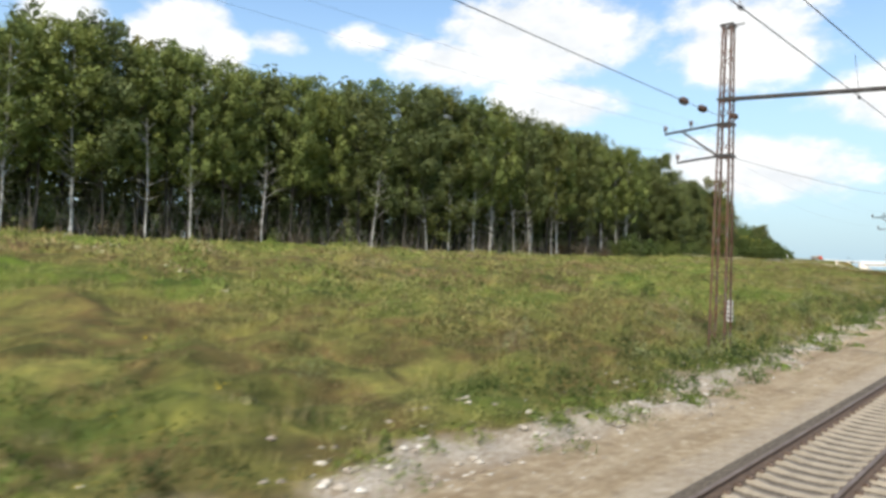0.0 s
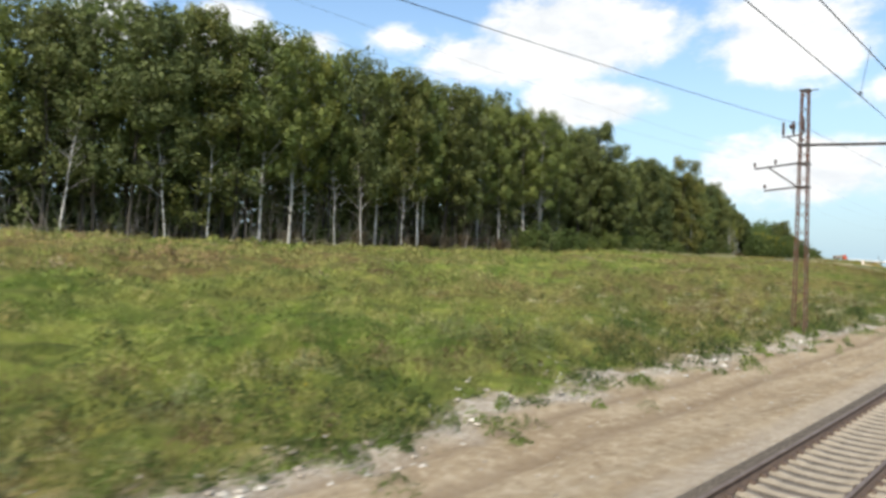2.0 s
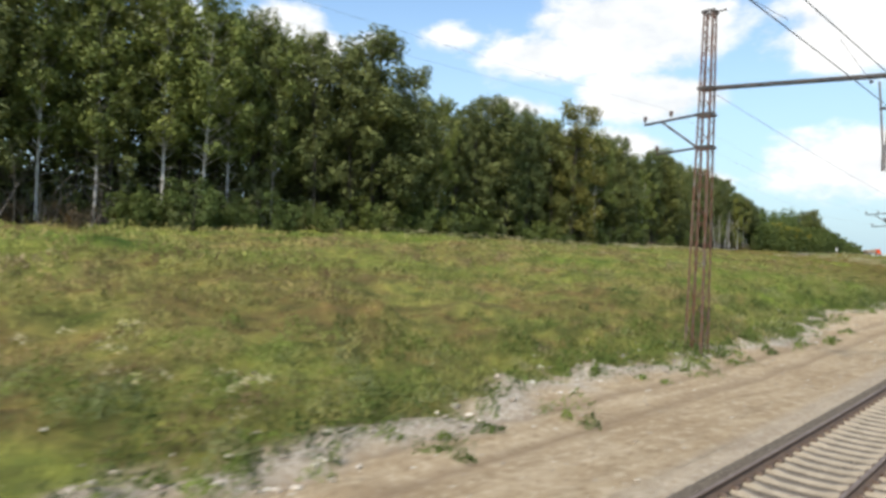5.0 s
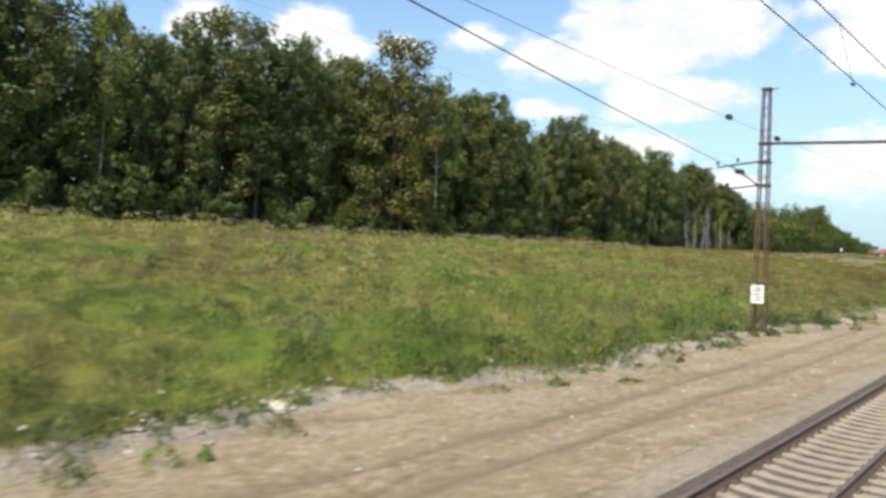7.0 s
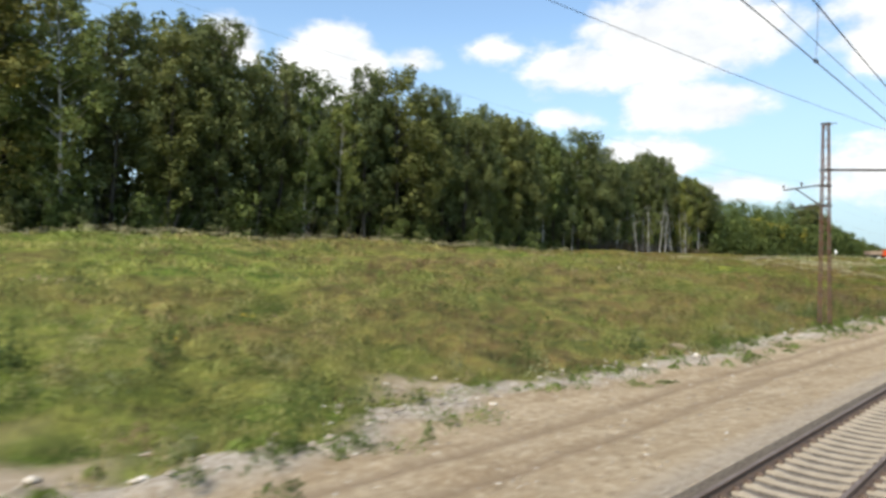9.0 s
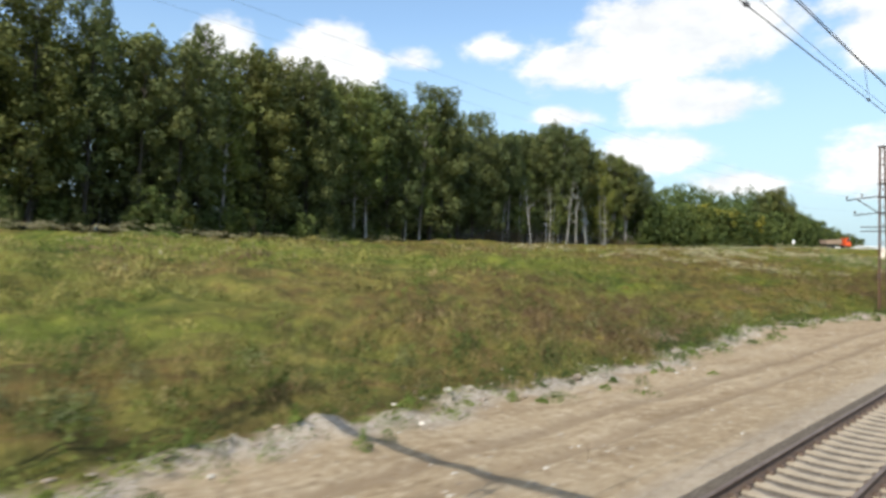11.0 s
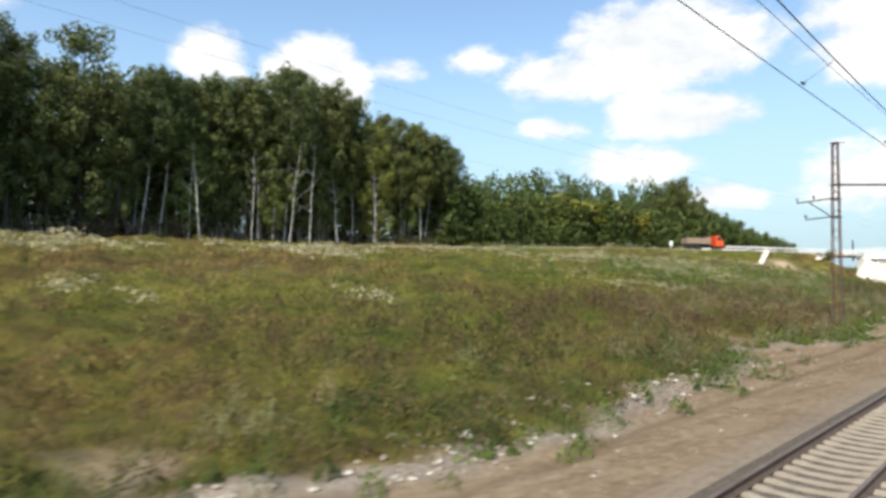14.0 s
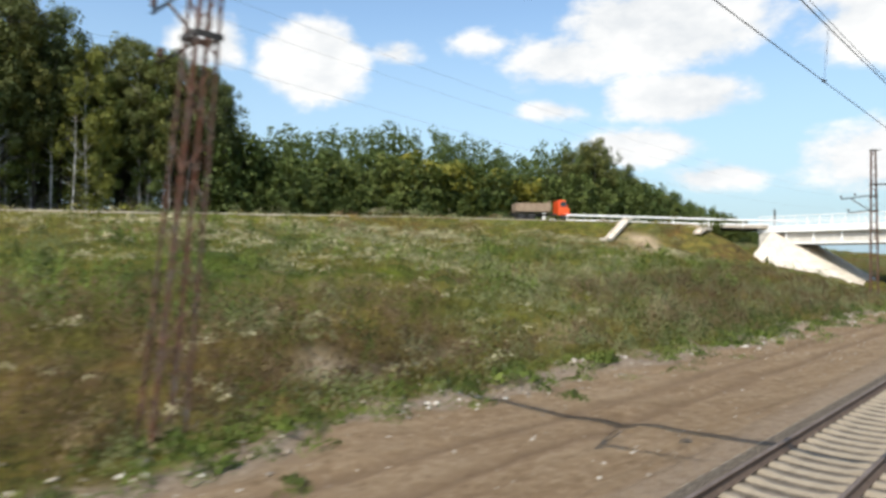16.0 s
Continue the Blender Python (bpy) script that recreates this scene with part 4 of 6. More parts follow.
def broadleaf(name, label, height, crown_from, width, bark, leaf, quads, leaf_size, trunk_r=0.17, lean=0.0, bare=0):
    """A tall broadleaved tree: tapered trunk with limbs, and an uneven crown of sprays in lumps."""
    tree = empty("tree", Matrix.Identity(4), label, "tree", "trees of the wood")
    tpts, trad = [], []
    p = np.array([0.0, 0, -0.3])
    drift = RNG.uniform(-0.03, 0.03, 2) + np.array([lean, 0])
    n = 9
    for i in range(n + 1):
        tpts.append(p.copy())
        trad.append(trunk_r * (1.25 if i == 0 else 1) * (1 - 0.9 * i / n))
        p = p + np.array([drift[0] + RNG.uniform(-0.03, 0.03), drift[1] + RNG.uniform(-0.03, 0.03), 1.0]) * height * 0.94 / n
    lines = [(tpts, trad)]
    tp = np.array(tpts)
    cs, rs = [], []
    lumps = 100
    for i in range(lumps):
        k = (i + RNG.rand()) / lumps
        z = height * (crown_from + (0.95 - crown_from) * k)
        ax = np.array([np.interp(z, tp[:, 2], tp[:, 0]), np.interp(z, tp[:, 2], tp[:, 1]), 0])
        prof = math.sin(math.pi * (k * 0.70 + 0.18)) ** 0.75
        out_r = width * prof * RNG.uniform(0.25, 1.0)
        w = RNG.uniform(0, 2 * math.pi)
        c = ax + np.array([math.cos(w) * out_r, math.sin(w) * out_r, z])
        cs.append(c)
        rs.append(width * RNG.uniform(0.16, 0.28) * (0.5 + 0.5 * prof))
        if i % 2 == 0 or i < 8:
            z0 = max(height * crown_from * 0.8, z - out_r * 0.9)
            st = np.array([np.interp(z0, tp[:, 2], tp[:, 0]), np.interp(z0, tp[:, 2], tp[:, 1]), z0])
            lines.append(limb(st, c - st, np.linalg.norm(c - st), trunk_r * 0.32, 0.2, 3))
    for i in range(bare):
        z = height * RNG.uniform(0.12, crown_from + 0.1)
        st = np.array([np.interp(z, tp[:, 2], tp[:, 0]), np.interp(z, tp[:, 2], tp[:, 1]), z])
        w = RNG.uniform(0, 6.28)
        lines.append(limb(st, (math.cos(w), math.sin(w), RNG.uniform(-0.1, 0.6)), RNG.uniform(1.0, 2.8), 0.03, 0.4, 4, 0.03))
    # top shoots make the outline uneven
    for i in range(3):
        cs.append(tp[-1] + np.array([RNG.uniform(-1.1, 1.1), RNG.uniform(-1.1, 1.1), -height * RNG.uniform(0.01, 0.05)]))
        rs.append(width * RNG.uniform(0.2, 0.28))
    v, f = tube_tree(lines)
    shared("trunk", mesh_of("trunk", v, f, bark, True), tree)
    v, f = leaf_quads(np.array(cs), np.array(rs), quads, leaf_size, 1.35, 0.35)
    shared("crown", mesh_of("crown", v, f, leaf, False, LEAF_N[-1]), tree)
    return tree


def shrub(label, height, width, leaf, quads, leaf_size, category="shrub", name="shrub"):
    tree = empty(name, Matrix.Identity(4), label, category, "shrubs at the wood's edge")
    lines, cs, rs = [], [], []
    for i in range(11):
        w, r = RNG.uniform(0, 6.28), RNG.uniform(0.1, 1.0) * width
        h = height * RNG.uniform(0.55, 1.0) * (1 - 0.25 * r / width)
        tip = np.array([math.cos(w) * r, math.sin(w) * r, h])
        base = np.array([tip[0] * 0.25, tip[1] * 0.25, -0.2])
        lines.append(limb(base, tip - base, np.linalg.norm(tip - base), 0.06, 0.12, 4))
        for k in np.linspace(0.3 if i % 3 else 0.15, 0.95, 4):
            cs.append(base + (tip - base) * k + RNG.uniform(-0.35, 0.35, 3))
            rs.append(width * RNG.uniform(0.20, 0.34) * (1.1 - 0.4 * k))
    v, f = tube_tree(lines)
    shared("stem", mesh_of("stem", v, f, "grey_bark"), tree)
    v, f = leaf_quads(np.array(cs), np.array(rs), quads, leaf_size)
    shared("foliage", mesh_of("foliage", v, f, leaf, False, LEAF_N[-1]), tree)
    return tree


def bare_tree(label, height, fork, twigs, r=0.15, bark="dead_wood"):
    tree = empty("bare_tree", Matrix.Identity(4), label, "tree", "bare trees at the wood's edge")
    lines = []
    tpts, trad = limb((0, 0, -0.3), (RNG.uniform(-0.08, 0.08), RNG.uniform(-0.08, 0.08), 1), height, r, 0.12, 9)
    lines.append((tpts, trad))
    tp = np.array(tpts)
    for i in range(twigs):
        z = RNG.uniform(fork, 0.95)
        j = int(z * 9)
        w = RNG.uniform(0, 6.28)
        L = height * RNG.uniform(0.14, 0.34) * (1.15 - z)  + 0.6
        st = tp[j]
        pts, rad = limb(st, (math.cos(w), math.sin(w), RNG.uniform(0.3, 1.0)), L, r * 0.4 * (1.1 - z * 0.6), 0.45, 6)
        lines.append((pts, rad))
        for q in (2, 3, 4, 5):
            w2 = RNG.uniform(0, 6.28)
            lines.append(limb(pts[q], (math.cos(w2), math.sin(w2), RNG.uniform(0.1, 0.9)), L * 0.4, rad[q] * 0.6, 0.5, 3))
    v, f = tube_tree(lines)
    shared("bare_crown", mesh_of("bare_crown", v, f, bark, True), tree)
    return tree


H0 = 26.0
KINDS = {
    "birch": [broadleaf("birch", "tall birch with white trunk and green crown in the wood", H0, cf, w, "birch_bark", "birch_leaf", 9500, 0.16, 0.16, ln, 5) for cf, w, ln in ((0.12, 3.6, 0.0), (0.18, 3.4, 0.02), (0.08, 3.8, -0.02), (0.12, 3.5, 0.01))],
    "aspen": [broadleaf("aspen", "tall dark green aspen with grey trunk in the wood", H0, cf, w, "grey_bark", "aspen_leaf", 9800, 0.165, 0.2, 0, 6) for cf, w in ((0.12, 3.8), (0.18, 3.6), (0.08, 4.0), (0.14, 3.5))],
    "high": [broadleaf("high", "slender birch with bare white trunk and high crown", H0, cf, w, b, "aspen_leaf", 8000, 0.165, 0.11, ln, 9) for cf, w, ln, b in ((0.36, 3.3, 0.02, "birch_bark"), (0.32, 3.5, -0.03, "grey_bark"), (0.44, 3.3, 0.04, "birch_bark"), (0.3, 3.4, 0.0, "grey_bark"))],
    "open": [broadleaf("open", lab, H0, cf, w, b, l, 9000, 0.16, 0.15, ln, 16) for lab, cf, w, b, l, ln in (("tall aspen with grey trunk and dry lower twigs", 0.26, 3.7, "grey_bark", "aspen_leaf", 0.0), ("birch with pale trunk and dry lower twigs", 0.30, 3.6, "birch_bark", "birch_leaf", 0.01), ("tall aspen with grey trunk and dry lower twigs", 0.22, 3.9, "grey_bark", "aspen_leaf", -0.02), ("birch with pale trunk and dry lower twigs", 0.34, 3.5, "grey_bark", "birch_leaf", 0.0))],
    "second": [broadleaf("second", "green tree behind the front of the wood", H0, cf, 3.9, b, l, 3400, 0.22, 0.18, 0, 2) for cf, b, l in ((0.15, "grey_bark", "aspen_leaf"), (0.2, "grey_bark", "birch_leaf"), (0.12, "grey_bark", "aspen_leaf"))],
    "shrub": [shrub("dense green willow shrub at the wood's edge", 7.0, 3.0, "willow_leaf", 2600, 0.18), shrub("dense green willow shrub at the wood's edge", 6.0, 3.2, "willow_leaf", 2500, 0.18), shrub("dark green bush at the foot of the trees", 5.0, 2.4, "aspen_leaf", 2500, 0.18)],
    "gold": [shrub("yellowing green bush beside the road", 8.0, 3.6, "yellow_leaf", 3000, 0.23, "bush", "roadside_bush"), shrub("green rounded bush beside the road", 8.5, 3.8, "willow_leaf", 3000, 0.23, "bush", "roadside_bush")],
    "dry": [shrub("brown half-dry bush at the wood's edge", 5.0, 2.2, "dry_leaf", 900, 0.15, "bush", "dry_bush"), shrub("brown half-dry bush at the wood's edge", 4.0, 2.0, "dry_leaf", 700, 0.14, "bush", "dry_bush")],
    "bare": [bare_tree("pale bare dead tree with spreading branches", 13.0, 0.3, 16, 0.11, "birch_bark"), bare_tree("grey leafless tree with thin twigs", 9.0, 0.25, 14, 0.08, "grey_bark"), bare_tree("leaning white birch with forked bare limbs", 16.0, 0.35, 14, 0.125, "birch_bark")],
}
USED = set()


def plant(kind, s, e, height, wide=1.0, base=H0, which=None):
    kinds = KINDS[kind]
    ob = kinds[RNG.randint(len(kinds)) if which is None else which]
    k = height / base
    z = float(ground_z(np.array([s]), np.array([e]))[0]) - 0.05
    p = place(s, e, z)
    m = pose(p.x, p.y, p.z, 0, 0, RNG.uniform(0, 360)) @ Matrix.Diagonal((k * wide, k * wide, k, 1))
    if ob.name in USED:
        return copy_thing(ob, m)
    USED.add(ob.name)
    ob.matrix_basis = m
    return ob


SKYLINE = [(-60, 30.5), (20, 30), (31, 33.5), (50, 31.6), (80, 34.5), (110, 34.8), (140, 34), (165, 34.1), (184, 32.8), (191, 28.5), (203, 28.5), (216, 29.8), (232, 31.2), (262, 31.2), (280, 30.6), (300, 31.2), (315, 33.6), (330, 35.8), (350, 37.2), (366, 35.5), (383, 35), (396, 36.3), (408, 38.3), (416, 37.6), (425, 37.4), (433, 36.4), (447, 33.5), (452, 31.5), (456, 26), (460, 22.5), (468, 25), (485, 27.5), (497, 29.8), (510, 30), (531, 27), (542, 27), (552, 31), (559, 33.3), (568, 31), (590, 27), (604, 24), (620, 22), (645, 16), (700, 14)]


def build_wood():
    # front of the tall wood
    s = -45.0
    while s < 455:
        e0, top = float(pick(FOREST, s)), float(pick(SKYLINE, s))
        for row, (off, gap) in enumerate(((0, 1), (4.2, 1))):
            e = e0 + off + RNG.uniform(-1.6, 1.6)
            sj = s + RNG.uniform(-1.2, 1.2) + row * 1.6
            zg = float(ground_z(np.array([sj]), np.array([e]))[0])
            h = (top - zg) * (RNG.uniform(0.92, 0.98) if 180 < s < 385 else RNG.uniform(0.95, 1.02)) * (0.96 if 382 < s < 410 else 1.03 if s >= 410 else 1.0)
            if row == 1:
                h = (top - zg) * (RNG.uniform(0.95, 0.99) if 340 < s < 385 else RNG.uniform(0.99, 1.03)) * (0.96 if 382 < s < 410 else 1.03 if s >= 410 else 1.0)
            if s > 385:
                kind = RNG.choice(["high", "high", "high", "aspen", "birch"])
            elif s > 345:
                kind = RNG.choice(["birch", "aspen", "aspen"])
            elif 180 < s < 330:
                kind = "aspen" if RNG.rand() < 0.9 else "birch"
            else:
                kind = "open" if RNG.rand() < 0.85 else "aspen"
            if row == 1 and s < 385:
                kind = "second"
            plant(kind, sj, e, h, RNG.uniform(1.0, 1.3) * (0.94 if s > 385 else 1.0))
        s += RNG.uniform(3.4, 4.8) * (0.72 if s > 380 else 1.0)
    # rows behind, joined
    leaf_v, leaf_f, dark_v, dark_f, bark_v, bark_f = [], [], [], [], [], []
    count = {"leaf": 0, "dark": 0, "bark": 0}

    def keep(vs, fs, key, v, f):
        fs.append(f + count[key])
        vs.append(v)
        count[key] += len(v)

    for off, step in ((8, 4.4), (13.5, 4.8), (20, 6.0), (28, 9.0), (37, 12.0)):
        s = -50.0
        while s < 452:
            thin = s > 382
            e0, top = float(pick(FOREST, s)), float(pick(SKYLINE, s))
            e, sj = e0 + off + RNG.uniform(-1.5, 1.5), s + RNG.uniform(-1.5, 1.5)
            zg = float(ground_z(np.array([sj]), np.array([e]))[0])
            h = (top - zg) * RNG.uniform(0.98, 1.05) * (0.98 if thin else 1.0)
            p = np.array(place(sj, e, zg))
            k0 = (0.34 if off < 10 else 0.2) if thin and off < 15 else 0.04
            n = 16
            kk = (np.arange(n) + RNG.rand(n)) / n
            prof = np.sin(np.pi * np.minimum(1, kk * 0.86 + 0.14)) ** 0.6
            w = RNG.uniform(0, 6.28, n)
            r = 3.4 * prof * RNG.uniform(0.2, 0.8, n)
            cs = p + np.stack([np.cos(w) * r, np.sin(w) * r, h * (k0 + (0.96 - k0) * kk)], 1)
            v, f = leaf_quads(cs, 1.7 * (0.6 + 0.5 * prof), 800, 0.46)
            keep(leaf_v, leaf_f, "leaf", v, f)
            v, f = tube_tree([limb(p - [0, 0, 0.3], (RNG.uniform(-0.03, 0.03), RNG.uniform(-0.03, 0.03), 1), h * 0.8, 0.18, 0.03, 3)])
            keep(bark_v, bark_f, "bark", v, f)
            # low growth under the trees
            c2 = p + np.stack([RNG.uniform(-2.5, 2.5, 5), RNG.uniform(-2.5, 2.5, 5), RNG.uniform(0.4, 5.0 if not thin else (11.0 if off > 15 else 3.0), 5)], 1)
            v, f = leaf_quads(c2, np.full(5, 1.6), 240, 0.4)
            keep(dark_v, dark_f, "dark", v, f)
            s += step * RNG.uniform(0.8, 1.2) * (0.62 if thin else 1.0)
    s = -50.0
    while s < 384:
        e = float(pick(FOREST, s)) + RNG.uniform(1.5, 6.0)
        p = np.array(place(s, e, float(ground_z(np.array([s]), np.array([e]))[0])))
        n = 5
        c2 = p + np.stack([RNG.uniform(-1.6, 1.6, n), RNG.uniform(-1.6, 1.6, n), RNG.uniform(0.3, RNG.uniform(2.0, 6.5), n)], 1)
        v, f = leaf_quads(c2, RNG.uniform(0.7, 1.5, n), 170, 0.27)
        keep(dark_v, dark_f, "dark", v, f)
        s += RNG.uniform(1.2, 2.6)
    for name, vs, fs, mat, label in (("wood_foliage", leaf_v, leaf_f, "aspen_leaf", "dense green foliage deeper in the wood"), ("undergrowth", dark_v, dark_f, "aspen_leaf", "dark undergrowth between the trunks"), ("wood_trunks", bark_v, bark_f, "grey_bark", "grey trunks deeper in the wood")):
        tagged(new(name, mesh_of(name, np.concatenate(vs), np.concatenate(fs), mat)), label, "wood", "", "stuff")
    # undergrowth and shrubs along the edge
    for a, b, kind, dens, lo, hi, off in ((-40, 165, "shrub", 0.12, 2.5, 6.0, 2.5), (-40, 150, "dry", 0.42, 3.0, 6.5, 1.0), (118, 150, "dry", 0.5, 4, 7, -1.0),
                                          (148, 200, "shrub", 0.8, 6.0, 10.5, -3.0), (200, 335, "shrub", 0.75, 5.0, 10.5, -1.5), (230, 330, "dry", 0.10, 3, 6, -2.5),
                                          (335, 372, "shrub", 0.35, 3, 6, 0), (372, 394, "dry", 0.6, 5, 9, -1), (395, 440, "dry", 0.5, 3, 6, 1.5), (432, 460, "dry", 0.6, 5, 9, -2), (436, 462, "shrub", 0.35, 6, 9, -1)):
        for _ in range(int((b - a) * dens)):
            s = RNG.uniform(a, b)
            plant(kind, s, float(pick(FOREST, s)) + off + RNG.uniform(-2.2, 1.5), RNG.uniform(lo, hi), RNG.uniform(0.85, 1.25), 6.5)
    # bushy belt between the wood and the bridge; its far rows are joined
    far_v, far_f, n_far = [], [], 0
    for row, (off, f0, f1) in enumerate(((-2, 0.25, 0.42), (1.5, 0.5, 0.68), (6, 0.78, 1.0), (11, 0.98, 1.15), (17, 1.05, 1.2))):
        s = 452.0
        while s < 660:
            e = float(pick(FOREST, s)) + off + RNG.uniform(-1.5, 1.5)
            top = float(pick(SKYLINE, s))
            zg = float(ground_z(np.array([s]), np.array([e]))[0])
            h = max(3.0, (top - zg) * RNG.uniform(f0, f1) * 1.1)
            if row < 2 or (row == 2 and 486 < s < 518):
                gold = (482 < s < 522 and row == 1 and RNG.rand() < 0.8) or (488 < s < 516 and row == 2 and RNG.rand() < 0.7)
                h = min(h, 13.5)
                plant("gold", s, e, h, RNG.uniform(1.1, 1.35) * (8.0 / max(h, 8.0)) ** 0.2, 8.2, 0 if gold else 1)
            else:
                n = 22
                kk = (np.arange(n) + RNG.rand(n)) / n
                prof = np.sin(np.pi * (kk * 0.7 + 0.28)) ** 0.6
                w, r = RNG.uniform(0, 6.28, n), 4.0 * prof * RNG.uniform(0.1, 0.9, n)
                cs = np.array(place(s, e, zg)) + np.stack([np.cos(w) * r, np.sin(w) * r, h * (0.05 + 0.88 * kk)], 1)
                v, f = leaf_quads(cs, 2.1 * (0.5 + 0.5 * prof), 1000, 0.41)
                far_v.append(v)
                far_f.append(f + n_far)
                n_far += len(v)
            s += RNG.uniform(3.0, 5.0)
    tagged(new("far_bushes", mesh_of("far_bushes", np.concatenate(far_v), np.concatenate(far_f), "willow_leaf")), "rounded green bushes and low trees beyond the road", "bushes", "", "stuff")
    for s, off, h in ((541, 6, 18), (547, 5, 20), (551, 8, 22), (555, 3, 24), (558, 8, 25.5), (562, 4, 25.5), (566, 9, 24.5), (570, 6, 23.5), (575, 6, 22), (580, 7, 19), (586, 6, 17)):
        plant("aspen", s, float(pick(FOREST, s)) + off, h, 1.15, H0)
    # grey twiggy thicket at the foot of the wood
    lines = []
    for a, b, n_t, hh in ((-40, 170, 700, 7.0), (370, 452, 520, 6.0), (170, 335, 260, 5.0)):
        for _ in range(n_t):
            s = RNG.uniform(a, b)
            e = float(pick(FOREST, s)) + RNG.uniform(-3.0, 3.0)
            zg = float(ground_z(np.array([s]), np.array([e]), False)[0])
            lines.append(limb(np.array(place(s, e, zg - 0.1)), (RNG.uniform(-0.45, 0.45), RNG.uniform(-0.45, 0.45), 1), hh * RNG.uniform(0.4, 1.1), RNG.uniform(0.03, 0.06), 0.45, 4))
    v, f = [], []
    n = 0
    for i in range(0, len(lines), 200):
        vv, ff = tube_tree(lines[i:i + 200])
        v.append(vv)
        f.append(ff + n)
        n += len(vv)
    tagged(new("thicket", mesh_of("thicket", np.concatenate(v), np.concatenate(f), "dead_wood")), "grey leafless twigs at the foot of the wood", "thicket", "", "stuff")
    # low bushes on the rough ground before the bridge
    for s, e, h, kind in ((500, 40.5, 3.4, "shrub"), (497, 36, 1.6, "dry"), (494, 31, 1.5, "shrub"), (489, 27, 1.3, "dry"), (482, 33, 1.5, "dry"), (476, 24, 1.2, "shrub"), (470, 29, 1.4, "dry"), (486, 44, 1.8, "shrub"), (479, 47, 1.5, "dry"),
                          (491, 22, 1.2, "shrub"), (466, 21, 1.1, "dry"), (462, 35, 1.3, "shrub"), (455, 27, 1.0, "shrub"), (473, 40, 1.4, "shrub"), (446, 22, 1.1, "dry"), (438, 19, 1.0, "shrub"), (498, 49, 2.0, "shrub"), (484, 57, 1.7, "shrub"), (500, 33, 1.7, "shrub"),
                          (505, 31, 1.6, "dry"), (510, 27, 1.4, "shrub"), (440, 30, 1.1, "dry"), (452, 18, 1.2, "shrub"), (460, 17.5, 1.2, "dry")):
        k = 0.84 if s > 460 else 1.0
        plant(kind, 398.8 + (s - 398.8) * k, e * k, h, 1.25, 6.0)
    # bare and leaning trees that stand out
    for s, off, which, h in ((73, 0.5, 0, 15), (89, 0, 2, 16), (60, 0, 1, 8), (96, -1, 1, 9), (112, -1.0, 0, 11), (128, -1, 1, 8), (139, -1.5, 1, 9), (226, -2, 1, 7), (353, 2.4, 2, 18),
                             (395, -1.5, 0, 14), (404, -1.0, 2, 15), (411, -1.5, 0, 15.5), (415, -2, 2, 19), (422, -1, 0, 13), (430, -1, 2, 15), (445, -2, 1, 9), (20, 0, 1, 9), (36, 0, 2, 15), (8, -0.5, 1, 8), (46, -1, 1, 10), (53, 0, 0, 12), (66, -1, 1, 9), (81, -1, 1, 10), (84, 0, 0, 13), (103, -1, 1, 9), (108, 0, 0, 10), (120, -1, 0, 11), (133, -1, 1, 10), (146, -2, 1, 9), (155, -3, 1, 8)):
        plant("bare", s, float(pick(FOREST, s)) + off - (3.0 if s > 360 or which == 1 else 2.0), h, 1.0, (13.0, 9.0, 16.0)[which], which)


build_wood()
for kinds_ in KINDS.values():
    for ob_ in kinds_:
        if ob_.name not in USED:
            for o_ in (*ob_.children_recursive, ob_):
                bpy.data.objects.remove(o_)

# ---- meadow plants ----
GR = np.random.RandomState(23)


def scatter(n, s0, s1, k0, k1, keep=None, power=1.0):
    """Places on the slope: s, e with e counted from the grass edge."""
    s = GR.uniform(s0, s1, n)
    e = edge_of_grass(s) + k0 + (k1 - k0) * GR.rand(n) ** power
    ok = e < pick(FOREST, s) + 1.0
    g = edge_of_grass(s)
    bare = (value_noise(s * 0.17, e * 0.35, 25) + 0.4 * value_noise(s * 0.6, e * 0.9, 26) - 0.74) * np.clip(1.5 - (e - g) / 3.0, 0, 1.2)
    ok &= bare * 3.0 < 0.75
    for s_, e_, r_ in SLIPS:
        ok &= (s - s_) ** 2 + (e - e_) ** 2 > (0.8 * r_) ** 2
    if keep is not None:
        ok &= keep(s, e)
    return s[ok], e[ok]


def off_road(s, e):
    d = np.full(len(s), 99.0)
    sel = np.where((s > 235) & (e > 20))[0]
    for chunk in np.array_split(sel, max(1, len(sel) // 4000)):
        if len(chunk):
            d2 = (s[chunk, None] - ROAD_LINE[None, :, 0]) ** 2 + (e[chunk, None] - ROAD_LINE[None, :, 1]) ** 2
            d[chunk] = np.sqrt(d2.min(1))
    paved = (s > 474) & (s < 501) & (e > 16) & (e < 35)
    return (d > 3.5) & ~paved


def tones(s, e, scale, seed, spread=0.3, mid=0.5):
    """A tone that neighbours share, with some chance on top."""
    return np.clip(mid + 0.45 * value_noise(s * scale * 0.45, e * scale, seed) + 0.25 * value_noise(s * scale * 2, e * scale * 3, seed + 100) + 0.6 * spread * GR.uniform(-1, 1, len(s)), 0, 1)


def faced(q, normal):
    """Turns each leaf so that its front looks along the given normal."""
    g = np.cross(q[:, 1] - q[:, 0], q[:, 2] - q[:, 0])
    back = (g * normal).sum(1) < 0
    q[back] = q[back][:, ::-1]
    return q


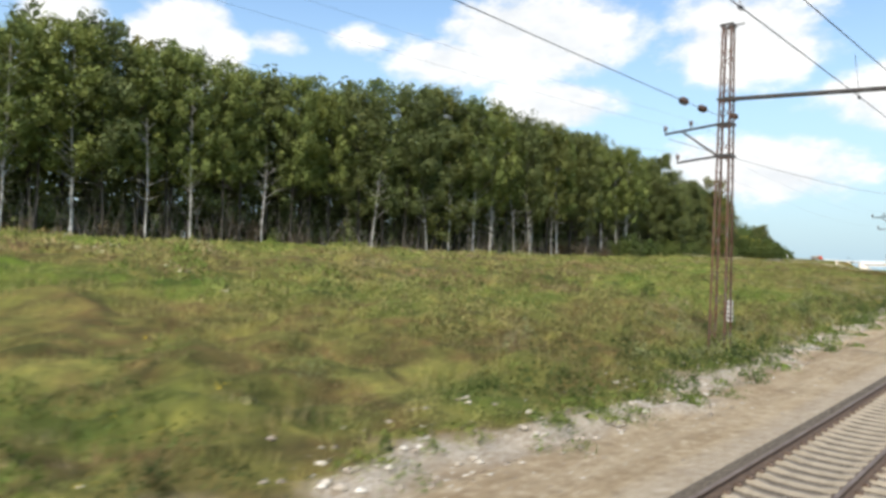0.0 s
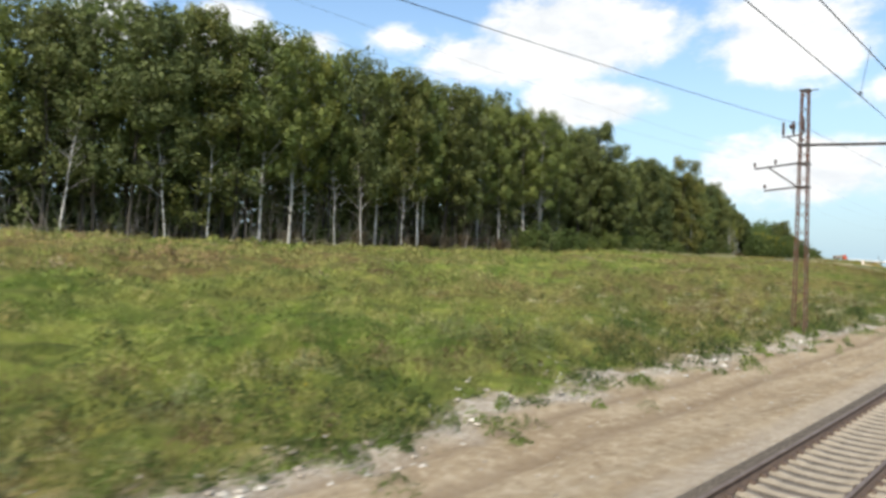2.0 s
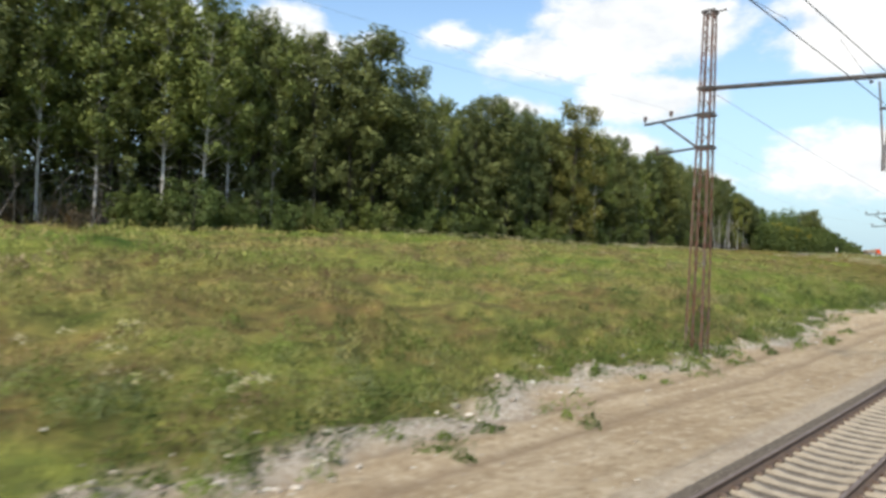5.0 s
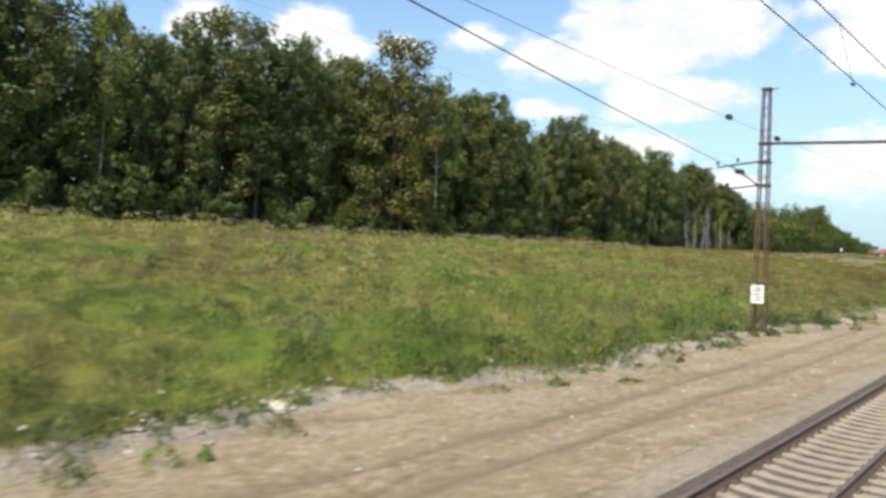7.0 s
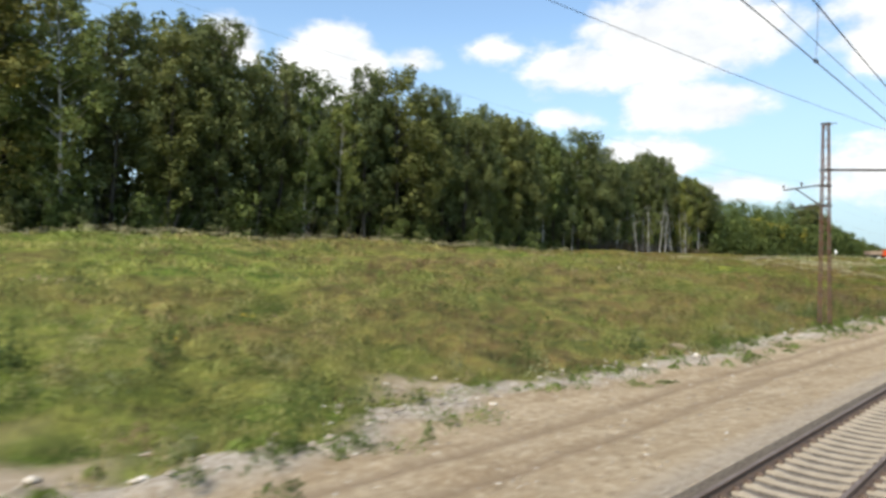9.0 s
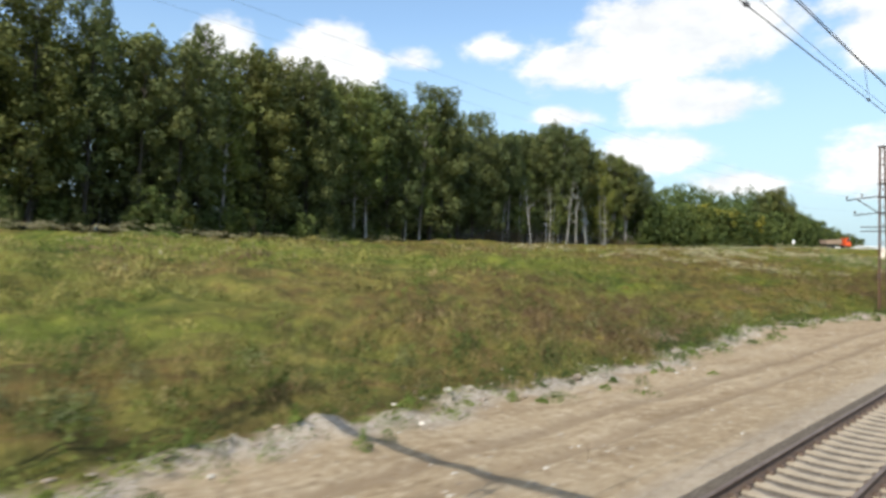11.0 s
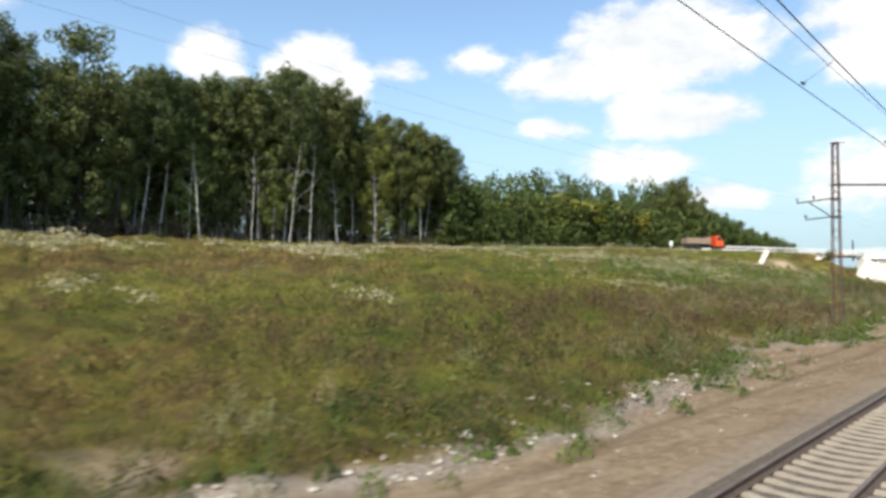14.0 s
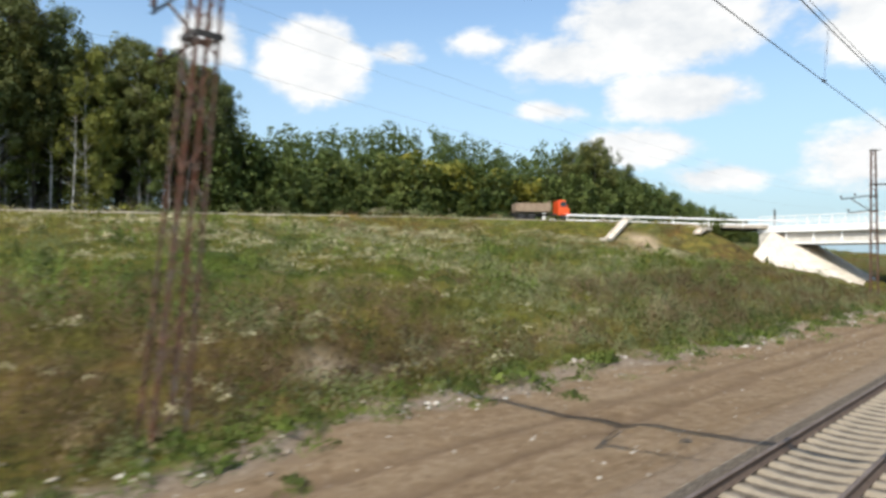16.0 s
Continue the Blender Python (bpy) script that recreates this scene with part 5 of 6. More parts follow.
def blades(s, e, per, height, width, spread, lean=0.35):
    """Tussocks of blades in a dome; each blade an own island, each tussock with a tone of its own."""
    n = len(s)
    x, y = lay(s, e)
    z = ground_z(s, e)
    base = np.repeat(np.stack([x, y, z - 0.03], 1), per, 0)
    m = n * per
    off = GR.normal(size=(m, 2)) * np.repeat(spread, per)[:, None]
    base[:, :2] += off
    dome = np.exp(-0.35 * (off ** 2).sum(1) / np.repeat(spread, per) ** 2)
    w = GR.uniform(0, 2 * np.pi, m)
    h = np.repeat(height, per) * GR.uniform(0.6, 1.1, m) * dome
    side = np.stack([-np.sin(w), np.cos(w), np.zeros(m)], 1) * (np.repeat(width, per) * GR.uniform(0.6, 1.3, m))[:, None]
    tip = base + np.concatenate([off * lean + GR.normal(size=(m, 2)) * 0.12 * h[:, None], h[:, None]], 1)
    soft_n = np.concatenate([off / np.repeat(spread, per)[:, None] * 0.42 + GR.normal(size=(m, 2)) * 0.14, np.ones((m, 1))], 1)
    soft_n /= np.linalg.norm(soft_n, axis=1)[:, None]
    q = faced(np.stack([base - side, base + side, tip], 1), soft_n)
    return q.reshape(-1, 3), np.arange(m * 3).reshape(-1, 3), np.repeat(tones(s, e, 0.16, 36, 0.35, 0.45), per * 3), np.repeat(soft_n, 3, 0)


def lumps(s, e, height, radius, count, size, top=0.0):
    """Leafy clumps, leaves facing outwards; each clump with a tone of its own."""
    x, y = lay(s, e)
    z = ground_z(s, e)
    n = len(s)
    c = np.repeat(np.stack([x, y, z], 1), count, 0)
    m = n * count
    d = GR.normal(size=(m, 3))
    d /= np.linalg.norm(d, axis=1)[:, None]
    d[:, 2] = np.abs(d[:, 2])
    r = np.repeat(radius, count) * (0.45 + 0.6 * GR.rand(m) ** 0.5)
    hh = np.repeat(height, count)
    c = c + d * np.stack([r, r, hh * GR.uniform(0.6, 1.0, m) * (1 - top)], 1)
    c[:, 2] += hh * top
    nn = d + GR.normal(size=(m, 3)) * 0.5 + np.array([0, 0, 0.3])
    nn /= np.linalg.norm(nn, axis=1)[:, None]
    a = np.cross(nn, GR.normal(size=(m, 3)))
    a /= np.linalg.norm(a, axis=1)[:, None]
    b = np.cross(nn, a)
    sz = (np.repeat(size, count) * GR.uniform(0.6, 1.35, m))[:, None]
    q = np.stack([c - a * sz, c + a * sz * 0.7 - b * sz * 0.6, c + a * sz * 0.7 + b * sz * 0.7], 1)
    soft_n = d + GR.normal(size=(m, 3)) * 0.35 + np.array([0, 0, 0.35])
    soft_n /= np.linalg.norm(soft_n, axis=1)[:, None]
    return q.reshape(-1, 3), np.arange(m * 3).reshape(-1, 3), np.repeat(GR.rand(n), count * 3), np.repeat(soft_n, 3, 0)


def clumps(s, e, height, radius, count, size, tone, upright=0.7):
    """Bushy tussocks: narrow leaves sprayed out of a low dome, denser to its skin."""
    n = len(s)
    x, y = lay(s, e)
    base = np.stack([x, y, ground_z(s, e) - 0.02], 1)
    m = n * count
    d = GR.normal(size=(m, 3))
    d[:, 2] = np.abs(d[:, 2]) + 0.15
    d /= np.linalg.norm(d, axis=1)[:, None]
    # an uneven dome: each clump is stretched and bulged its own way
    w0 = np.repeat(GR.uniform(0, 6.28, n), count)
    az = np.arctan2(d[:, 1], d[:, 0])
    bulge = 1 + 0.32 * np.sin(2 * az + w0) + 0.2 * np.sin(3 * az + 2.3 * w0)
    r = np.repeat(radius, count) * bulge * (0.4 + 0.6 * GR.rand(m) ** 0.45)
    h = np.repeat(height, count) * (0.55 + 0.45 * GR.rand(m) ** 0.5) * (1 + 0.25 * np.sin(2 * az + 1.7 * w0))
    c = np.repeat(base, count, 0) + d * np.stack([r, r, h], 1)
    a = d * (1 - upright) + np.array([0, 0, upright]) + GR.normal(size=(m, 3)) * 0.32
    a /= np.linalg.norm(a, axis=1)[:, None]
    soft_n = d * np.array([1, 1, 0.8]) + GR.normal(size=(m, 3)) * 0.13 + np.array([0, 0, 0.4])
    soft_n /= np.linalg.norm(soft_n, axis=1)[:, None]
    b = np.cross(a, soft_n + GR.normal(size=(m, 3)) * 0.45)
    b /= np.linalg.norm(b, axis=1)[:, None]
    sz = (np.repeat(size, count) * GR.uniform(0.6, 1.4, m))[:, None]
    q = faced(np.stack([c - b * sz * 0.6 - a * sz, c + b * sz * 0.6 - a * sz * 0.6, c + a * sz * 1.4], 1), soft_n)
    return q.reshape(-1, 3), np.arange(m * 3).reshape(-1, 3), np.repeat(tone, count * 3), np.repeat(soft_n, 3, 0)


def join(name, parts, material, label, category):
    vs, fs, ts, ns, n = [], [], [], [], 0
    for v, f, t, nn in parts:
        ns.append(nn)
        vs.append(v)
        fs.append(f + n)
        ts.append(t)
        n += len(v)
    me = mesh_of(name, np.concatenate(vs), np.concatenate(fs), material, False, np.concatenate(ns))
    tone = me.attributes.new("tone", "FLOAT", "POINT")
    tone.data.foreach_set("value", np.concatenate(ts).astype(np.float32))
    tagged(new(name, me), label, category, "", "stuff")


def patch(s, e, scale, seed, level):
    return value_noise(s * scale, e * scale, seed) + 0.5 * value_noise(s * scale * 2.7, e * scale * 2.7, seed + 1) > level


def build_meadow():
    U = lambda n, a, b: GR.uniform(a, b, n)
    grass = []
    for n, k0, k1, per, h0, h1, w0, w1, sp0, sp1 in ((15000, -0.1, 7, 16, 0.2, 0.55, 0.008, 0.016, 0.12, 0.34), (11000, 6, 18, 14, 0.25, 0.6, 0.012, 0.022, 0.2, 0.5),
                                                     (7000, 16, 36, 12, 0.28, 0.6, 0.02, 0.038, 0.35, 0.9), (5500, 33, 66, 10, 0.3, 0.6, 0.03, 0.055, 0.6, 1.3)):
        s, e = scatter(n, -12 if k0 < 20 else -40, 560, k0, k1, off_road)
        tall = 1 + 0.5 * value_noise(s * 0.35, e * 0.35, 31)
        grass.append(blades(s, e, per, U(len(s), h0, h1) * tall, U(len(s), w0, w1), U(len(s), sp0, sp1)))
    # bushy tussocks that give the slope its lumps
    for n, k0, k1, cnt, h0, h1, r0, r1, z0, z1, spread in ((3200, -0.2, 7.0, 130, 0.4, 1.05, 0.3, 0.85, 0.02, 0.036, 0.45), (4000, 5, 17, 84, 0.4, 0.95, 0.4, 1.1, 0.032, 0.055, 0.36),
                                                           (3800, 15, 34, 42, 0.25, 0.65, 0.6, 1.5, 0.06, 0.10, 0.3), (3400, 31, 66, 30, 0.25, 0.65, 0.8, 2.0, 0.09, 0.15, 0.28)):
        s, e = scatter(n, -14 if k0 < 20 else -40, 565, k0, k1, lambda s, e: patch(s, e, 0.12, 37, -0.3) & off_road(s, e))
        big = 1 + 0.45 * value_noise(s * 0.25, e * 0.3, 33)
        grass.append(clumps(s, e, U(len(s), h0, h1) * big, U(len(s), r0, r1) * big, cnt, U(len(s), z0, z1), tones(s, e, 0.3, 35, spread * 1.5, 0.42), 0.85))
    join("meadow_grass", grass, "blade", "tall uneven meadow grass, green and yellowing", "grass")
    # leafy weeds: a dark fringe along the edge, clumps over the slope, a few on the bare verge
    weeds = []
    s, e = scatter(2300, -14, 490, -0.7, 4.0, lambda s, e: patch(s, e, 0.22, 41, -0.1), 1.5)
    weeds.append(clumps(s, e, U(len(s), 0.3, 1.0), U(len(s), 0.3, 1.0), 150, U(len(s), 0.022, 0.04), tones(s, e, 0.2, 42, 0.35, 0.32), 0.55))
    s, e = scatter(1000, -14, 490, -1.0, 0.9, lambda s, e: patch(s, e, 0.3, 47, 0.0))
    weeds.append(clumps(s, e, U(len(s), 0.1, 0.3), U(len(s), 0.25, 0.7), 80, U(len(s), 0.025, 0.045), tones(s, e, 0.2, 48, 0.15, 0.85), 0.3))
    s, e = scatter(1700, -14, 560, 1.0, 18, lambda s, e: patch(s, e, 0.14, 43, 0.1) & off_road(s, e))
    weeds.append(clumps(s, e, U(len(s), 0.3, 0.95), U(len(s), 0.35, 1.0), 110, U(len(s), 0.026, 0.05), tones(s, e, 0.12, 44, 0.3, 0.45), 0.45))
    s, e = scatter(1300, -40, 565, 15, 64, lambda s, e: patch(s, e, 0.09, 45, 0.15) & off_road(s, e))
    weeds.append(clumps(s, e, U(len(s), 0.3, 0.8), U(len(s), 0.6, 1.7), 64, U(len(s), 0.055, 0.1), tones(s, e, 0.08, 46, 0.3, 0.8), 0.45))
    s = GR.uniform(0, 470, 900)
    e = edge_of_grass(s) - 0.2 - 2.6 * GR.rand(900) ** 1.8
    ok = e > 7.2
    weeds.append(clumps(s[ok], e[ok], U(ok.sum(), 0.12, 0.55), U(ok.sum(), 0.15, 0.65), 130, U(ok.sum(), 0.022, 0.042), U(ok.sum(), 0.2, 0.9), 0.45))
    s, e = scatter(420, -14, 480, 0.5, 9, lambda s, e: patch(s, e, 0.2, 55, 0.2))
    weeds.append(clumps(s, e, U(len(s), 0.7, 1.3), U(len(s), 0.5, 1.1), 240, U(len(s), 0.026, 0.045), U(len(s), 0.0, 0.25), 0.6))
    # rank growth round the feet of the masts
    s = np.repeat([m[0] for m in MASTS], 16) + GR.normal(size=16 * len(MASTS)) * 0.8
    e = np.repeat([m[1] for m in MASTS], 16) + GR.normal(size=16 * len(MASTS)) * 0.55
    weeds.append(clumps(s, e, U(len(s), 0.25, 0.7), U(len(s), 0.2, 0.5), 60, U(len(s), 0.03, 0.055), U(len(s), 0.0, 0.5), 0.55))
    # lush leafy bushes above the last masts and broad leaves at their verge
    s, e = scatter(260, 385, 470, 6, 27, lambda s, e: patch(s, e, 0.13, 57, 0.1) & off_road(s, e))
    weeds.append(clumps(s, e, U(len(s), 0.8, 1.7), U(len(s), 0.6, 1.5), 220, U(len(s), 0.04, 0.075), U(len(s), 0.2, 0.95), 0.45))
    s, e = scatter(300, 375, 475, -0.6, 1.6, lambda s, e: patch(s, e, 0.3, 58, 0.0))
    weeds.append(clumps(s, e, U(len(s), 0.15, 0.4), U(len(s), 0.25, 0.6), 46, U(len(s), 0.05, 0.10), U(len(s), 0.5, 1.0), 0.25))
    join("weeds", weeds, "weed_leaf", "dark green leafy weeds in clumps on the slope", "weeds")
    dry = []
    late = lambda s: np.clip((s - 230) / 120, 0, 1)
    s, e = scatter(6500, -14, 560, 0.2, 26, lambda s, e: patch(s, e, 0.10, 51, 0.3) & off_road(s, e))
    s2, e2 = scatter(3200, 290, 560, 0.4, 15, lambda s, e: patch(s, e, 0.10, 51, -0.15) & off_road(s, e))
    s, e = np.concatenate([s, s2]), np.concatenate([e, e2])
    near = e - edge_of_grass(s) < 9
    dry.append(clumps(s, e, U(len(s), 0.4, 1.0), U(len(s), 0.3, 0.9), 90, U(len(s), 0.02, 0.04), tones(s, e, 0.15, 52, 0.35, 0.45), 0.75))
    dry.append(blades(s[near], e[near], 9, U(near.sum(), 0.5, 1.1), U(near.sum(), 0.008, 0.016), U(near.sum(), 0.18, 0.45), 0.25))
    s, e = scatter(1500, -30, 565, 20, 60, lambda s, e: patch(s, e, 0.07, 53, 0.3) & off_road(s, e))
    dry.append(clumps(s, e, U(len(s), 0.3, 0.65), U(len(s), 0.6, 1.7), 50, U(len(s), 0.055, 0.1), tones(s, e, 0.1, 54, 0.3, 0.75), 0.7))
    # a brown band of tall withered stalks low on the slope before the bridge
    s, e = scatter(1500, 372, 470, 1.0, 11, lambda s, e: patch(s, e, 0.12, 56, -0.15) & off_road(s, e))
    dry.append(clumps(s, e, U(len(s), 0.7, 1.35), U(len(s), 0.35, 0.9), 150, U(len(s), 0.02, 0.036), tones(s, e, 0.2, 59, 0.4, 0.48), 0.9))
    join("dry_weeds", dry, "dry_weed", "reddish brown dry weeds and seed stalks", "weeds")
    # grey-green wormwood and rank weeds before the bridge
    s, e = scatter(1900, 405, 545, 0.2, 22, lambda s, e: patch(s, e, 0.2, 91, -0.35) & off_road(s, e))
    sage = [clumps(s, e, U(len(s), 0.4, 1.25), U(len(s), 0.5, 1.3), 170, U(len(s), 0.028, 0.05), tones(s, e, 0.25, 92, 0.4, 0.42), 0.85)]
    s, e = scatter(1500, 425, 560, 20, 62, lambda s, e: patch(s, e, 0.12, 93, -0.1) & off_road(s, e))
    sage.append(clumps(s, e, U(len(s), 0.4, 1.2), U(len(s), 0.7, 1.8), 90, U(len(s), 0.05, 0.09), tones(s, e, 0.25, 94, 0.4, 0.45), 0.85))
    s, e = scatter(420, -10, 405, -0.8, 5, lambda s, e: patch(s, e, 0.2, 95, 0.1))
    sage.append(clumps(s, e, U(len(s), 0.4, 1.1), U(len(s), 0.4, 1.0), 240, U(len(s), 0.024, 0.042), U(len(s), 0.1, 0.7), 0.85))
    join("wormwood", sage, "sage_leaf", "grey-green bushy wormwood on the rough slope", "weeds")
    # seed fluff and pale flowers
    fluff = []
    s, e = scatter(900, -30, 520, 14, 62, lambda s, e: patch(s, e, 0.13, 61, 0.62) & off_road(s, e))
    fluff.append(lumps(s, e, U(len(s), 0.65, 1.1), U(len(s), 0.15, 0.5), 12, U(len(s), 0.04, 0.08), 0.7))
    s, e = scatter(6000, 340, 480, 12, 46, lambda s, e: patch(s, e, 0.16, 63, 0.55) & off_road(s, e))
    fluff.append(lumps(s, e, U(len(s), 0.8, 1.25), U(len(s), 0.35, 0.9), 22, U(len(s), 0.05, 0.10), 0.7))
    s = GR.uniform(-20, 400, 1400)
    e = pick(FOREST, s) - 7 + GR.uniform(-6, 2, 1400)
    ok = patch(s, e, 0.06, 65, 0.3) & off_road(s, e)
    fluff.append(lumps(s[ok], e[ok], U(ok.sum(), 0.6, 1.0), U(ok.sum(), 0.3, 0.9), 24, U(ok.sum(), 0.035, 0.065), 0.7))
    s = GR.uniform(185, 345, 900)
    e = pick(FOREST, s) - 5 + GR.uniform(-2, 1.5, 900)
    fluff.append(lumps(s, e, U(900, 0.6, 0.95), U(900, 0.2, 0.6), 20, U(900, 0.035, 0.06), 0.7))
    s, e = scatter(260, 70, 130, 0.5, 10, lambda s, e: patch(s, e, 0.3, 67, 0.0))
    fluff.append(lumps(s, e, U(len(s), 0.65, 1.0), U(len(s), 0.2, 0.5), 26, U(len(s), 0.03, 0.06), 0.7))
    s, e = scatter(160, 396, 430, 0.2, 9, lambda s, e: patch(s, e, 0.3, 68, 0.0))
    fluff.append(lumps(s, e, U(len(s), 0.55, 0.95), U(len(s), 0.2, 0.5), 26, U(len(s), 0.03, 0.06), 0.7))
    s, e = scatter(900, 390, 450, 10, 30, lambda s, e: patch(s, e, 0.18, 69, 0.1))
    fluff.append(lumps(s, e, U(len(s), 0.8, 1.2), U(len(s), 0.3, 0.8), 34, U(len(s), 0.04, 0.075), 0.7))
    join("seed_fluff", fluff, "fluff", "pale thistle fluff and withered umbels", "flowers")
    s, e = scatter(420, -10, 480, 0.5, 12, lambda s, e: patch(s, e, 0.2, 71, 0.35))
    join("yellow_flowers", [lumps(s, e, U(len(s), 0.35, 0.7), U(len(s), 0.1, 0.35), 6, U(len(s), 0.02, 0.04), 0.7)], "yellow_petal", "small yellow wild flowers in the grass", "flowers")


build_meadow()


def stones():
    """Loose stones, most along the grass edge."""
    n = 26000
    s = GR.uniform(-12, 480, n)
    g = edge_of_grass(s)
    e = np.where(GR.rand(n) < 0.62, g - 0.3 + GR.normal(size=n) * 0.85, GR.uniform(5.6, 12, n))
    ok = (e > 5.5) & (e < g + 2.6) & ((GR.rand(n) < 0.35) | patch(s, e, 0.25, 81, -0.1))
    s, e, g = s[ok], e[ok], g[ok]
    n = len(s)
    x, y = lay(s, e)
    z = ground_z(s, e)
    r = 0.02 + 0.10 * GR.rand(n) ** 3.2
    r = np.where(e < g - 1.8, 0.012 + 0.4 * r, r)
    big = (GR.rand(n) < 0.02) & (e > g - 1.5)
    r[big] *= 1.8
    base = np.array([(1, 0, 0), (0, 1, 0), (-1, 0, 0), (0, -1, 0), (0.2, 0.1, 0.75), (0, 0, -0.6), (0.6, 0.55, 0.45), (-0.6, -0.5, 0.4)], float)
    tri = np.array([(0, 6, 4), (6, 1, 4), (1, 2, 4), (2, 7, 4), (7, 3, 4), (3, 0, 4), (0, 1, 6), (2, 3, 7), (1, 0, 5), (2, 1, 5), (3, 2, 5), (0, 3, 5)])
    v = base[None] * (1 + GR.uniform(-0.35, 0.35, (n, 8, 3))) * r[:, None, None] * np.stack([U1 for U1 in (GR.uniform(0.8, 1.4, n), GR.uniform(0.8, 1.4, n), GR.uniform(0.5, 0.9, n))], 1)[:, None, :]
    w = GR.uniform(0, 6.28, n)
    c, sn = np.cos(w)[:, None], np.sin(w)[:, None]
    vx = v[..., 0] * c - v[..., 1] * sn + x[:, None]
    vy = v[..., 0] * sn + v[..., 1] * c + y[:, None]
    vz = v[..., 2] + (z + r * 0.15)[:, None]
    vv = np.stack([vx, vy, vz], -1).reshape(-1, 3)
    ff = (tri[None] + (np.arange(n) * 8)[:, None, None]).reshape(-1, 3)
    tagged(new("loose_stones", mesh_of("loose_stones", vv, ff, "stone")), "loose pale gravel and stones along the verge", "stones", "", "stuff")


stones()

# ---- road and bridge ----
def build_road():
    line = ROAD_LINE
    d = np.gradient(line[:, :2], axis=0)
    d /= np.linalg.norm(d, axis=1)[:, None]
    nrm = np.stack([-d[:, 1], d[:, 0]], 1)

    def strip(name, a, b, lift, mat, label, kind="structure"):
        rows = []
        for k in (a, b):
            q = line[:, :2] + nrm * k
            x, y = lay(q[:, 0], q[:, 1])
            rows.append(np.stack([x, y, line[:, 2] + lift], 1))
            rows.append(np.stack([x, y, line[:, 2] + lift - 0.35], 1))
        n = len(line)
        v = np.concatenate([rows[1], rows[0], rows[2], rows[3]])
        f = [(j * n + i, j * n + i + 1, (j + 1) * n + i + 1, (j + 1) * n + i) for i in range(n - 1) for j in range(3)]
        tagged(new(name, mesh_of(name, v, f, mat)), label, "road", "", kind)

    strip("road", -3.4, 3.4, 0.05, "asphalt", "grey asphalt road climbing to the bridge")
    strip("shoulder_1", 3.4, 4.4, 0.01, "road_shoulder", "pale gravel road shoulder")
    strip("shoulder_2", -4.4, -3.4, 0.01, "road_shoulder", "pale gravel road shoulder")

    # guard rail on the railway side, on short posts
    def guard(side, s_from):
        gr = empty("guard_rail", Matrix.Identity(4), "white painted steel guard rail beside the road", "guard rail", "guard rails")
        sel = line[:, 0] > s_from
        q = line[sel, :2] + nrm[sel] * side
        x, y = lay(q[:, 0], q[:, 1])
        z = line[sel, 2]
        prof = [(0.0, 0.50), (0.03, 0.54), (0.0, 0.62), (0.03, 0.70), (0.0, 0.76), (-0.02, 0.76), (-0.02, 0.50)]
        nx = np.gradient(np.stack([x, y], 1), axis=0)
        nx /= np.linalg.norm(nx, axis=1)[:, None]
        ox, oy = -nx[:, 1], nx[:, 0]
        v = np.stack([np.stack([x + ox * a, y + oy * a, z + b], 1) for a, b in prof], 1).reshape(-1, 3)
        k, n = len(prof), len(x)
        f = [(i * k + j, i * k + (j + 1) % k, (i + 1) * k + (j + 1) % k, (i + 1) * k + j) for i in range(n - 1) for j in range(k)]
        shared("rail", mesh_of("rail", v, f, "white_paint"), gr)
        for i in range(0, n, 2):
            bm = bmesh.new()
            box(bm, (0.1, 0.1, 1.1), Matrix.Translation((x[i], y[i], z[i] + 0.2)), 0.01)
            part("post", bm, "white_paint", gr)

    d2 = np.sign((nrm[-1] @ np.array([-1.0, 0.0])))
    guard(4.4 * d2, 472)
    guard(-4.4 * d2, 472)


build_road()


